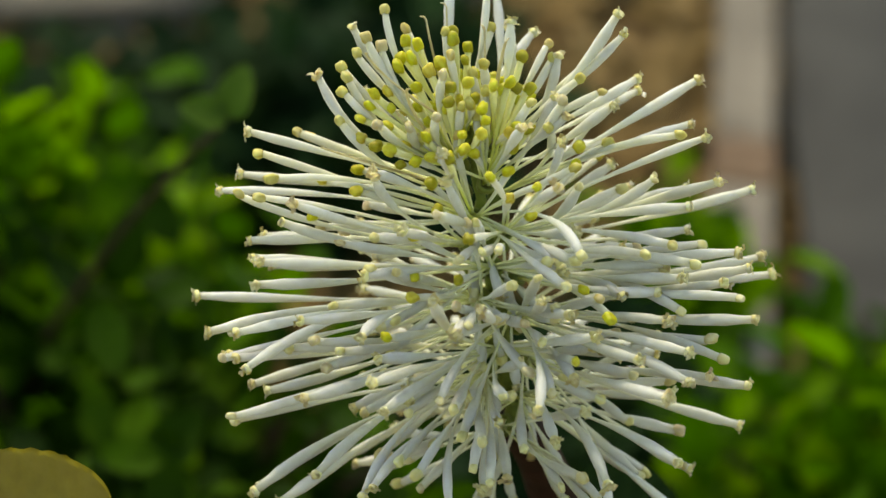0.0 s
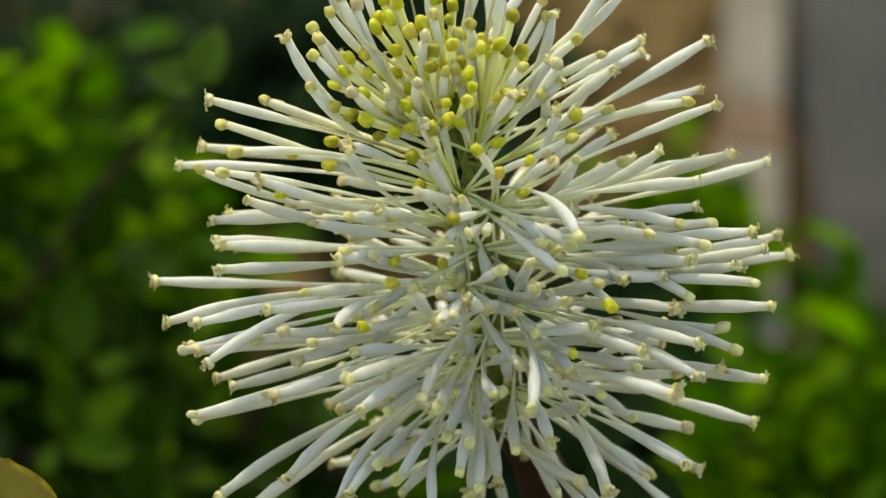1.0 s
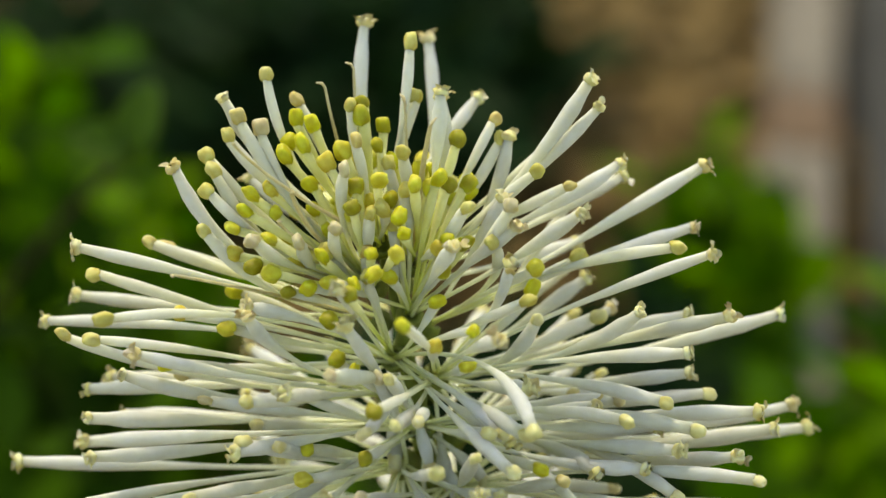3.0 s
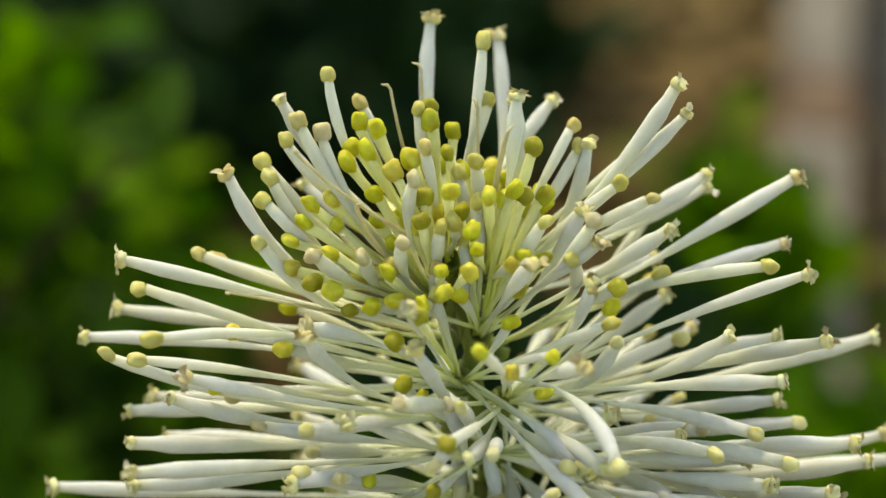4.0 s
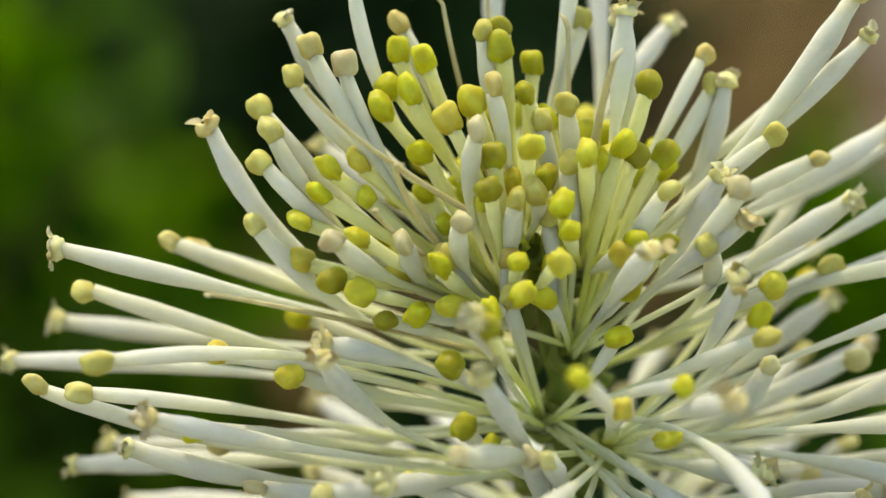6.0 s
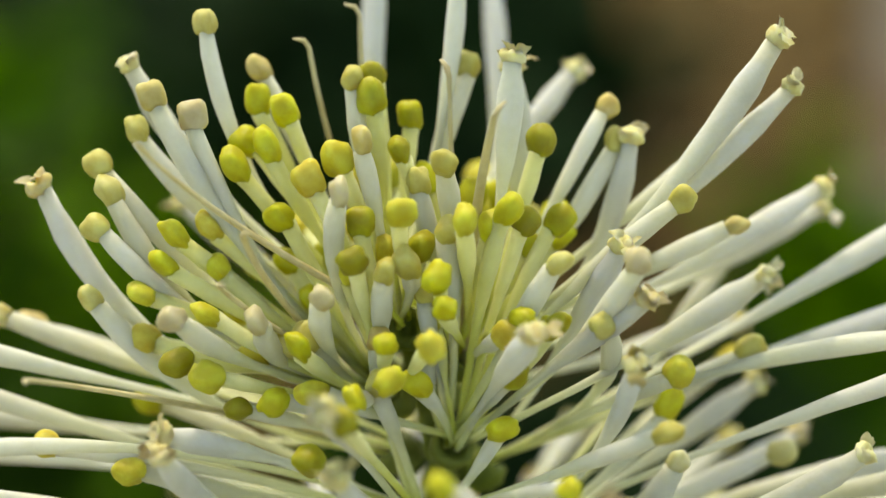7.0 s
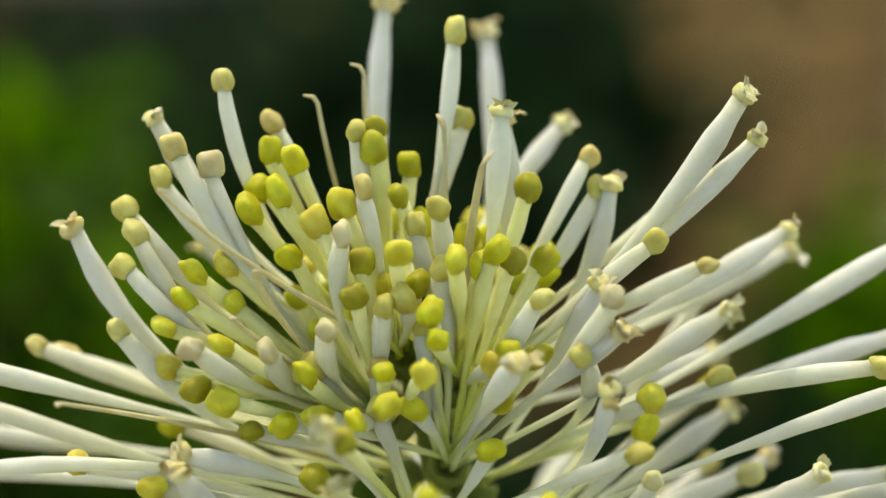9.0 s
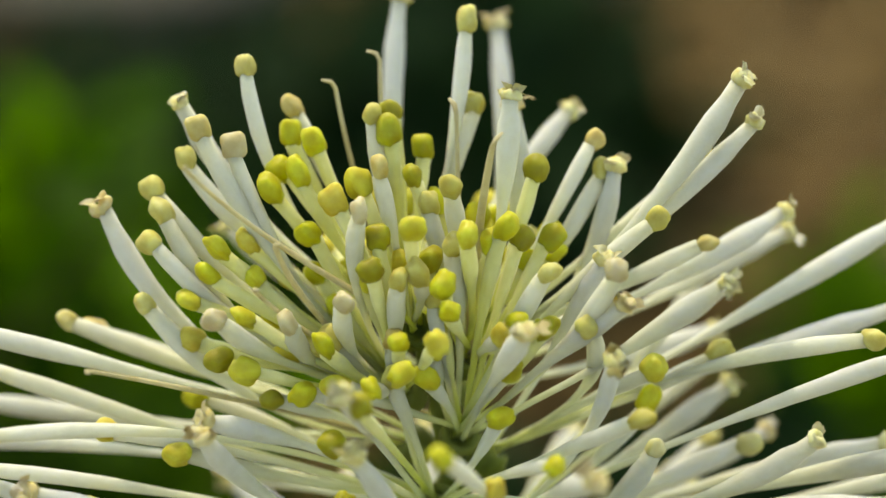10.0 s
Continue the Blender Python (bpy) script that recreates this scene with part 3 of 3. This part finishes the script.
stamen(174, 6.7, -3.8, -2.0, "open")
stamen(-63, 10.1, -0.7, -3.0, "closed")
stamen(-158, 22.1, -11.6, -8.5, "open", (0.4, -0.8, 1.6))
stamen(-141, 19.7, -9.5, -9.2, "open", (0.3, -1.9, 2.5))
stamen(-131, 17.0, -11.1, -10.0, "open", (0.5, -2.5, 2.8))
stamen(-65, 16.7, -12.5, -9.5, "open", (0.1, 2.4, 4.3))
stamen(-15, 14.1, -17.2, -7.8, "open", (-0.2, -0.7, -0.9))
stamen(-41, 16.9, -7.4, -7.8, "open")
stamen(-14, 18.6, -13.6, -8.5, "open")
stamen(-163, 22.7, -6.4, -7.5, "closed", (0.1, -0.4, 1.0))
stamen(-169, 21.9, -1.8, -6.0, "open")
stamen(-157, 22.7, -11.8, -7.2, "open", (0.7, -1.2, 2.4))
stamen(-133, 17.6, -11.7, -7.8, "open", (0.9, -2.8, 2.7))
stamen(-110, 15.7, -12.7, -7.8, "closed", (0.5, -2.6, 1.6))
stamen(-65, 16.7, -15.3, -7.8, "open", (0.6, 2.6, 2.0))
stamen(-24, 15.2, -22.1, -9.2, "open", (0.8, 0.6, 0.6))
stamen(-46, 18.2, -12.3, -8.8, "open")
stamen(-155, 20.8, -13.0, -7.8, "open")
stamen(-121, 14.6, -10.6, -7.8, "closed")
stamen(-103, 13.8, -10.3, -7.2, "closed")
stamen(-38, 1.4, -15.2, -6.2, "open")
stamen(-23, 10.3, -17.2, -8.0, "closed")
stamen(-86, 12.9, -9.5, -7.2, "closed")
stamen(-93, 11.8, -7.6, -7.2, "open")
stamen(-128, 14.4, -9.8, -7.2, "closed")
stamen(-75, 13.6, -9.1, -7.2, "open")
stamen(-99, 13.2, -8.3, -7.2, "closed")
stamen(-173, 14.5, -13.1, -6.5, "open")

# stamens of the far side and of the inner whorls
for k in range(46):
    az = 25 + 130 * (k + 0.5) / 46 + rng.uniform(-9, 9)
    h = rng.uniform(-12, 2)
    rise = radians((h + 3) * 2.6 + rng.uniform(-16, 6))
    n = rng.uniform(10, 13.5)
    stamen(az, 1.1 + n * math.cos(rise), h + n * math.sin(rise), h, rng.choice(("open", "open", "closed", "closed", "pink")))

# tufts of the florets that face forward, splaying to both sides and downwards from their hubs
for h, a in FLORETS:
    if 200 < a < 340 and h < 7:
        hub = floret(a, h)
        out = Vector((math.cos(radians(a)), math.sin(radians(a)), 0.05 * h))
        side = Vector((-math.sin(radians(a)), math.cos(radians(a)), 0))
        for j in range(14):
            phi = radians(rng.uniform(-38, 30) + (180 if j % 2 else 0)) if j < 11 else radians(-90 + rng.uniform(-40, 40))
            tilt = radians(rng.uniform(58, 86))
            n = rng.uniform(9, 14) if j < 11 else rng.uniform(5, 8)
            way = out * math.cos(tilt) + (side * math.cos(phi) + Vector((0, 0, math.sin(phi)))) * math.sin(tilt)
            end = hub + way * n
            kind = rng.choice(("young", "closed", "pink") if end.z > 7 else ("closed", "closed", "pink", "open", "open"))
            stamen(math.degrees(math.atan2(end.y, end.x)), math.hypot(end.x, end.y), end.z, h, kind, hub=hub)

# short unripe stamens that fill the heart of the tip
for k in range(46):
    az, r = k * 137.5 + rng.uniform(-25, 25), 0.3 + 5.6 * math.sqrt((k + 0.5) / 46)
    stamen(az, r, 17.6 - r * 0.70 + rng.uniform(-1.6, 0.8), 12.4 - 0.35 * r, "young" if k % 5 else "ripe")

# rachis with its knobbly calyx cups, and the twig down to the ground
pts = [Vector((0.1 * math.sin(h), 0.1 * math.cos(h * 1.3), h)) for h in range(-13, 13)]
radii = [0.8 - 0.03 * max(0, h + 2) + 0.15 * math.sin(h * 2.4) for h in range(-13, 13)]
radii[-1] = 0.5
put("rachis", tube_mesh("rachis", [p * MM for p in pts], [r * MM for r in radii], 14), GREEN, spike, "knobbly green flower axis").matrix_local = LOCAL


def calyx_mesh(seed):
    """A small lumpy green cup with a five-toothed rim, opening along +z."""
    g = random.Random(seed)
    bm = bmesh.new()
    rings = []
    for i, (z, r) in enumerate(((0, 0.5), (0.5, 0.85), (1.0, 0.95), (1.35, 0.85), (1.2, 0.55), (0.7, 0.3))):
        ring = []
        for k in range(15):
            a = 2 * math.pi * k / 15
            tooth = (0.22 if k % 3 == 0 else -0.08) if i == 3 else 0
            ring.append(bm.verts.new((r * math.cos(a) * g.uniform(0.93, 1.07) * MM, r * math.sin(a) * g.uniform(0.93, 1.07) * MM, (z + tooth) * MM)))
        rings.append(ring)
    for p, q in zip(rings, rings[1:]):
        for k in range(15):
            bm.faces.new((p[k], p[(k + 1) % 15], q[(k + 1) % 15], q[k]))
    bm.faces.new(rings[-1])
    me = bpy.data.meshes.new("calyx")
    bm.to_mesh(me)
    bm.free()
    return me


cups = [calyx_mesh(i) for i in range(4)]
for k, (h, a) in enumerate(FLORETS):
    er = Vector((math.cos(radians(a)), math.sin(radians(a)), 0.35 + 0.05 * h))
    ob = put("calyx", cups[k % 4], GREEN, spike)
    size = 1.0 - 0.022 * max(0, h)
    at = floret(a, h) - er.normalized() * 1.1 * size
    ob.matrix_local = LOCAL @ Matrix.LocRotScale(at * MM, er.normalized().to_track_quat("Z", "Y"), (size, size, size))

low = ROOT @ (Vector((0, 0, -12)) * MM)
ground_foot = Vector((0.0235, 0.0, 0.0))
stem = bezier(low, Vector((low.x + 0.011, 0.001, low.z - 0.020)), ground_foot - Vector((0, 0, 0.01)), 26)
me = tube_mesh("twig", [p - ground_foot for p in stem], [(1.85 + 0.035 * i + 0.22 * math.sin(i * 1.9) ** 6) * MM for i in range(26)], 12)
put("twig", me, BARK, spike, "reddish-brown twig")


def leaf_mesh(name, length, width, veins=6, teeth=0.0, droop=0.25, fold=0.25, rows=30, cols=15):
    """An ovate leaf with sunken side veins between raised ribs, from the origin along +y, its face to +z."""
    bm = bmesh.new()
    grid = []
    for i in range(rows + 1):
        s = i / rows
        half = width / 2 * (math.sin(math.pi * s ** 0.72) ** 0.55 if 0 < s < 1 else 0.0)
        half *= 1 + (teeth * (0.5 + 0.5 * math.cos(s * 60)) if 0.3 < s < 0.97 else 0)
        line = []
        for j in range(cols + 1):
            u = 2 * j / cols - 1
            x = u * max(half, length * 0.002)
            rib = math.sin((s * veins * 2 - abs(u) * 1.7) * math.pi) * length * 0.018 * (1 - abs(abs(u) - 0.5)) * min(1, 6 * s * (1 - s))
            z = abs(u) * half * fold - droop * length * s * s + rib
            line.append(bm.verts.new((x, s * length, z)))
        grid.append(line)
    for i in range(rows):
        for j in range(cols):
            bm.faces.new((grid[i][j], grid[i][j + 1], grid[i + 1][j + 1], grid[i + 1][j]))
    bmesh.ops.solidify(bm, geom=list(bm.faces), thickness=length * 0.008)
    me = bpy.data.meshes.new(name)
    bm.to_mesh(me)
    bm.free()
    return me


def twig_leaf(at, along, face, length, width, mat, label, **more):
    """A leaf of the flowering twig: its foot, the way it grows and the way its upper face looks."""
    y = Vector(along).normalized()
    x = y.cross(Vector(face)).normalized()
    z = x.cross(y)
    m = Matrix((x, y, z)).transposed().to_4x4()
    ob = put("leaf", leaf_mesh("leaf", length, width, **more), mat, spike, label)
    ob.matrix_local = spike.matrix_world.inverted() @ Matrix.Translation(at) @ m
    foot = stem[8]
    line = bezier(foot, foot.lerp(Vector(at), 0.8) - Vector((0, 0, 0.026)), Vector(at) + y * 0.0006, 12)
    put("petiole", tube_mesh("petiole", [p - ground_foot for p in line], [((1.25 if mat is TANLEAF else 0.75) - 0.02 * k) * MM for k in range(12)], 8), PETIOLE if mat is TANLEAF else GREEN, spike)


twig_leaf((-0.0065, -0.0319, 0.1120), (0.05, 0.62, 0.62), (-0.15, -0.55, 0.8), 0.0153, 0.0128, LEAF, "fresh green ribbed leaf", teeth=0.12, droop=0.15, fold=0.15)
twig_leaf((0.0068, -0.0319, 0.1129), (0.08, 0.62, 0.62), (0.2, -0.55, 0.75), 0.0158, 0.0123, LEAF, "fresh green ribbed leaf", teeth=0.12, droop=0.15, fold=0.15)
# this leaf's shade is in its dark colour
twig_leaf((0.0092, 0.0024, 0.1083), (0.85, 0.05, -0.25), (0.1, -0.5, 0.85), 0.0109, 0.0075, SHADELEAF, "dark green shaded leaf", teeth=0.05)
twig_leaf((-0.0293, -0.0200, 0.1217), (-0.95, 0.1, 0.25), (-0.2, -0.65, 0.75), 0.0142, 0.0079, TANLEAF, "bronze-tinged young leaf", teeth=0.05, droop=0.1)
twig_leaf((-0.0284, -0.0238, 0.1192), (-0.95, -0.1, 0.12), (-0.1, -0.6, 0.8), 0.0142, 0.0096, LEAF, "fresh green ribbed leaf", teeth=0.05, droop=0.1)

# ---- ground ----
def ground_mesh():
    bm = bmesh.new()
    step = [-60, -12, -3, -1] + [round(-0.5 + 0.02 * i, 3) for i in range(51)] + [1, 3, 12, 60]
    rows = [[bm.verts.new((x, y + 0.2, 0 if abs(x) > 0.45 or abs(y) > 0.45 else 0.006 * noise.noise(Vector((x * 14, y * 14, 0))) + 0.003 * noise.noise(Vector((x * 50, y * 50, 3))))) for x in step] for y in step]
    for i in range(len(step) - 1):
        for j in range(len(step) - 1):
            bm.faces.new((rows[i][j], rows[i][j + 1], rows[i + 1][j + 1], rows[i + 1][j]))
    return bm


ground = part("ground", ground_mesh(), SOIL, None)
tagged(ground, "brown garden soil under bark mulch", "ground", kind="structure")


def chips_mesh(n, seed):
    g = random.Random(seed)
    verts, faces = [], []
    for _ in range(n):
        x, y = g.uniform(-0.20, 0.24), g.uniform(0.05, 0.56)
        m = Matrix.Translation((x, y, g.uniform(0.001, 0.006))) @ Euler((g.gauss(0, 0.35), g.gauss(0, 0.35), g.uniform(0, 6.28))).to_matrix().to_4x4()
        lx, ly, lz = g.uniform(0.002, 0.007), g.uniform(0.0012, 0.003), g.uniform(0.0005, 0.0012)
        k = len(verts)
        for sz in (-1, 1):
            for sx, sy in ((-1, -0.6), (-0.5, -1), (0.8, -0.9), (1, 0.3), (0.3, 1), (-0.9, 0.7)):
                verts.append(m @ Vector((sx * lx * g.uniform(0.8, 1.1), sy * ly * g.uniform(0.8, 1.1), sz * lz)))
        faces += [tuple(range(k + 5, k - 1, -1)), tuple(range(k + 6, k + 12))]
        faces += [(k + i, k + (i + 1) % 6, k + 6 + (i + 1) % 6, k + 6 + i) for i in range(6)]
    me = bpy.data.meshes.new("bark_mulch")
    me.from_pydata(verts, [], faces)
    me.update()
    return me


mulch = put("bark_mulch", chips_mesh(4500, 3), CHIP, None, smooth=False)
tagged(mulch, "loose brown bark chips lying on soil", "mulch", kind="stuff")


def chip_mesh(seed):
    """One bark chip: a flat splinter with ragged ends and a split top."""
    g = random.Random(seed)
    lx, ly, lz = g.uniform(0.003, 0.008), g.uniform(0.0014, 0.0032), g.uniform(0.0006, 0.0013)
    ring = [(-1, -0.6), (-0.7, -1), (0.1, -0.8), (0.8, -0.9), (1, 0.3), (0.4, 1), (-0.3, 0.75), (-0.9, 0.7)]
    verts = [(x * lx * g.uniform(0.8, 1.1), y * ly * g.uniform(0.8, 1.1), s * lz * g.uniform(0.7, 1.2)) for s in (-1, 1) for x, y in ring]
    faces = [tuple(range(7, -1, -1)), tuple(range(8, 16))] + [(k, (k + 1) % 8, 8 + (k + 1) % 8, 8 + k) for k in range(8)]
    me = bpy.data.meshes.new("bark_chip")
    me.from_pydata(verts, [], faces)
    me.update()
    return me


# ---- shrubs behind the flower ----
def foliage_mesh(name, spots, length, seed, up=0.6):
    """Many small cupped leaves, one at each spot, turned mostly upwards and outwards."""
    g = random.Random(seed)
    verts, faces = [], []
    for p, out in spots:
        d = (Vector(out) + Vector((g.gauss(0, 0.6), g.gauss(0, 0.6), g.gauss(0, 0.4)))).normalized()
        face = (Vector((g.gauss(0, 0.5), g.gauss(0, 0.5), up + 0.4)) - d * 0.1).normalized()
        side = d.cross(face).normalized()
        face = side.cross(d)
        n = length * g.uniform(0.65, 1.2)
        k = len(verts)
        for s, w in ((0.0, 0.04), (0.25, 0.25), (0.55, 0.30), (0.85, 0.17), (1.0, 0.02)):
            for u in (-1, 0, 1):
                verts.append(Vector(p) + d * n * s + side * u * w * n + face * n * (0.10 * abs(u) - 0.16 * s * s))
        for i in range(4):
            for j in range(2):
                a = k + 3 * i + j
                faces.append((a, a + 1, a + 4, a + 3))
    me = bpy.data.meshes.new(name)
    me.from_pydata(verts, [], faces)
    me.update()
    return me


def shrub(name, label, foot, size, sprays, leaves, length, mat, seed, lean=(0, 0), low=0.25):
    """A low shrub: stems fan out from its foot, and every stem carries pairs of small leaves towards its end."""
    g = random.Random(seed)
    base = new(name)
    base.location = foot
    tagged(base, label, "shrub")
    spots = []
    for k in range(sprays):
        a, lift = g.uniform(0, 2 * math.pi), g.uniform(low, 1.0)
        out = math.sqrt(g.uniform(0.05, 1))
        end = Vector((math.cos(a) * out * size[0] + lean[0], math.sin(a) * out * size[1] + lean[1], size[2] * lift * (1 - 0.45 * out * out)))
        mid = end * 0.5 + Vector((0, 0, size[2] * 0.12))
        line = bezier(Vector((g.uniform(-0.006, 0.006), g.uniform(-0.006, 0.006), -0.004)), mid, end, 14)
        if k % 4 == 0:
            put("branch", tube_mesh("branch", line, [(1.1 - 0.055 * i) * MM for i in range(14)], 6), BARK, base)
        for i in range(leaves):
            s = 0.45 + 0.55 * (i + 1) / leaves
            p = line[min(13, int(s * 13))] + Vector((g.gauss(0, 0.003), g.gauss(0, 0.003), g.gauss(0, 0.003)))
            way = Vector((math.cos(i * 2.4), math.sin(i * 2.4), 0.5)) + (end - mid).normalized() * 0.6
            spots.append((p, way))
    put("foliage", foliage_mesh("foliage", spots, length, seed), mat, base)
    return base


hedge = shrub("low_shrub", "small-leaved bright green shrub standing in mulch", (-0.0775, 0.1300, 0), (0.0583, 0.0536, 0.0862), 260, 11, 0.0086, HEDGE, 11, low=0.5)
# the dim lower part of the hedge, its shade given by darker leaves
shrub("low_shrub", "small-leaved green shrub standing in mulch, shade put into its leaf colour", (-0.0420, 0.0880, 0), (0.0434, 0.0340, 0.0790), 230, 10, 0.0086, SHADED_HEDGE, 12)
shrub("low_shrub", "small-leaved bright green shrub beside pale edging stones", (0.0680, 0.0980, 0), (0.0400, 0.0380, 0.0640), 190, 10, 0.0086, HEDGE, 13)
shrub("low_shrub", "small-leaved green shrub beside pale edging stones", (0.0385, 0.1800, 0), (0.0090, 0.0260, 0.0250), 55, 9, 0.0080, HEDGE, 16)
shrub("low_shrub", "small-leaved bright green shrub with upright shoots", (-0.1039, 0.1561, 0), (0.0402, 0.0402, 0.0852), 130, 11, 0.0086, HEDGE, 18)
# added leaf masses whose dark colour stands in for deep shade
shrub("ground_cover", "ground cover behind a flower, deep shade put into its dark green", (-0.0110, 0.2380, 0), (0.0340, 0.0440, 0.0290), 150, 10, 0.0110, SHADELEAF, 14)
shrub("ground_cover", "ground cover behind a bright green shrub, shade put into its dark green", (-0.0520, 0.2340, 0), (0.0440, 0.0440, 0.0150), 190, 10, 0.0080, SHADELEAF, 17)
shrub("ground_cover", "ground cover under a flower, shade put into its dark green", (0.0166, 0.1403, 0), (0.0401, 0.0353, 0.0259), 90, 10, 0.0105, SHADELEAF, 15)


# a long shoot of the shrub with two pale young leaves
tip = Vector((-0.0240, 0.0620, 0.1120)) - hedge.location
line = bezier(Vector((0.004, 0, -0.004)), tip * 0.5 + Vector((0, 0, 0.012)), tip, 14)
put("branch", tube_mesh("branch", line, [(0.9 - 0.045 * i) * MM for i in range(14)], 6), BARK, hedge)
for along, face, n in (((0.2, 0.2, 0.7), (-0.2, -0.75, 0.6), 0.0058), ((-0.75, -0.1, 0.35), (0.1, -0.7, 0.7), 0.0052)):
    y = Vector(along).normalized()
    x = y.cross(Vector(face)).normalized()
    ob = put("leaf", leaf_mesh("leaf", n, n * 0.72, rows=14, cols=8), PALELEAF, hedge, "pale grey-green young leaf")
    ob.matrix_local = Matrix.Translation(tip) @ Matrix((x, y, x.cross(y))).transposed().to_4x4()


# ---- stones ----
def stone_mesh(size, seed, worn=0.25):
    bm = bmesh.new()
    bmesh.ops.create_cube(bm, size=1)
    bmesh.ops.subdivide_edges(bm, edges=list(bm.edges), cuts=7, use_grid_fill=True)
    for v in bm.verts:
        d = v.co.normalized() * 0.62
        v.co = v.co.lerp(d, worn)
        v.co += v.co.normalized() * 0.06 * noise.noise(v.co * 3 + Vector((seed, 0, 0)))
        v.co = Vector((v.co.x * size[0], v.co.y * size[1], v.co.z * size[2]))
    return bm


def stone(name, at, size, turn, mat, label, seed, worn=0.25):
    ob = part(name, stone_mesh(size, seed, worn), mat, None)
    ob.matrix_world = pose(at[0], at[1], at[2] + size[2] * 0.45, 0, 0, turn)
    return tagged(ob, label, "stone")


for k, (x, y, n) in enumerate(((0.0503, 0.184, 0.076), (0.0618, 0.275, 0.088), (0.0734, 0.366, 0.092))):
    tagged(stone("edging_stone", (x, y, 0.001), (0.0106, n, 0.0124), -7, PALESTONE, "pale narrow edging stone bedded in mulch", 5 + k, 0.06), group="edging stones")
stone("brick_piece", (0.0557, 0.2254, 0.001), (0.0112, 0.0154, 0.0129), -7, RUST, "brown brick piece between pale edging stones", 9, 0.08)
stone("paving_slab", (0.1346, 0.2796, 0), (0.126, 0.30, 0.0114), -6, SLATE, "dark grey paving slab beside edging stones", 1, 0.05)
stone("flat_stone", (-0.106, 0.351, 0), (0.136, 0.120, 0.0110), -3, PEBBLE, "flat beige stone on mulch", 2, 0.10)
stone("flat_stone", (0.004, 0.352, 0), (0.076, 0.096, 0.0125), 4, PEBBLE, "flat beige stone lying behind dark ground cover", 3, 0.12)

# single bark chips in the open stretch behind the flower
chips = [chip_mesh(k) for k in range(9)]
g = random.Random(21)
for k in range(260):
    ob = put("bark_chip", chips[k % 9], CHIP, ground, smooth=False)
    ob.matrix_local = Matrix.LocRotScale((g.uniform(-0.03, 0.055), g.uniform(0.17, 0.38), g.uniform(0.005, 0.009)), Euler((g.gauss(0, 0.3), g.gauss(0, 0.3), g.uniform(0, 6.28))), None)
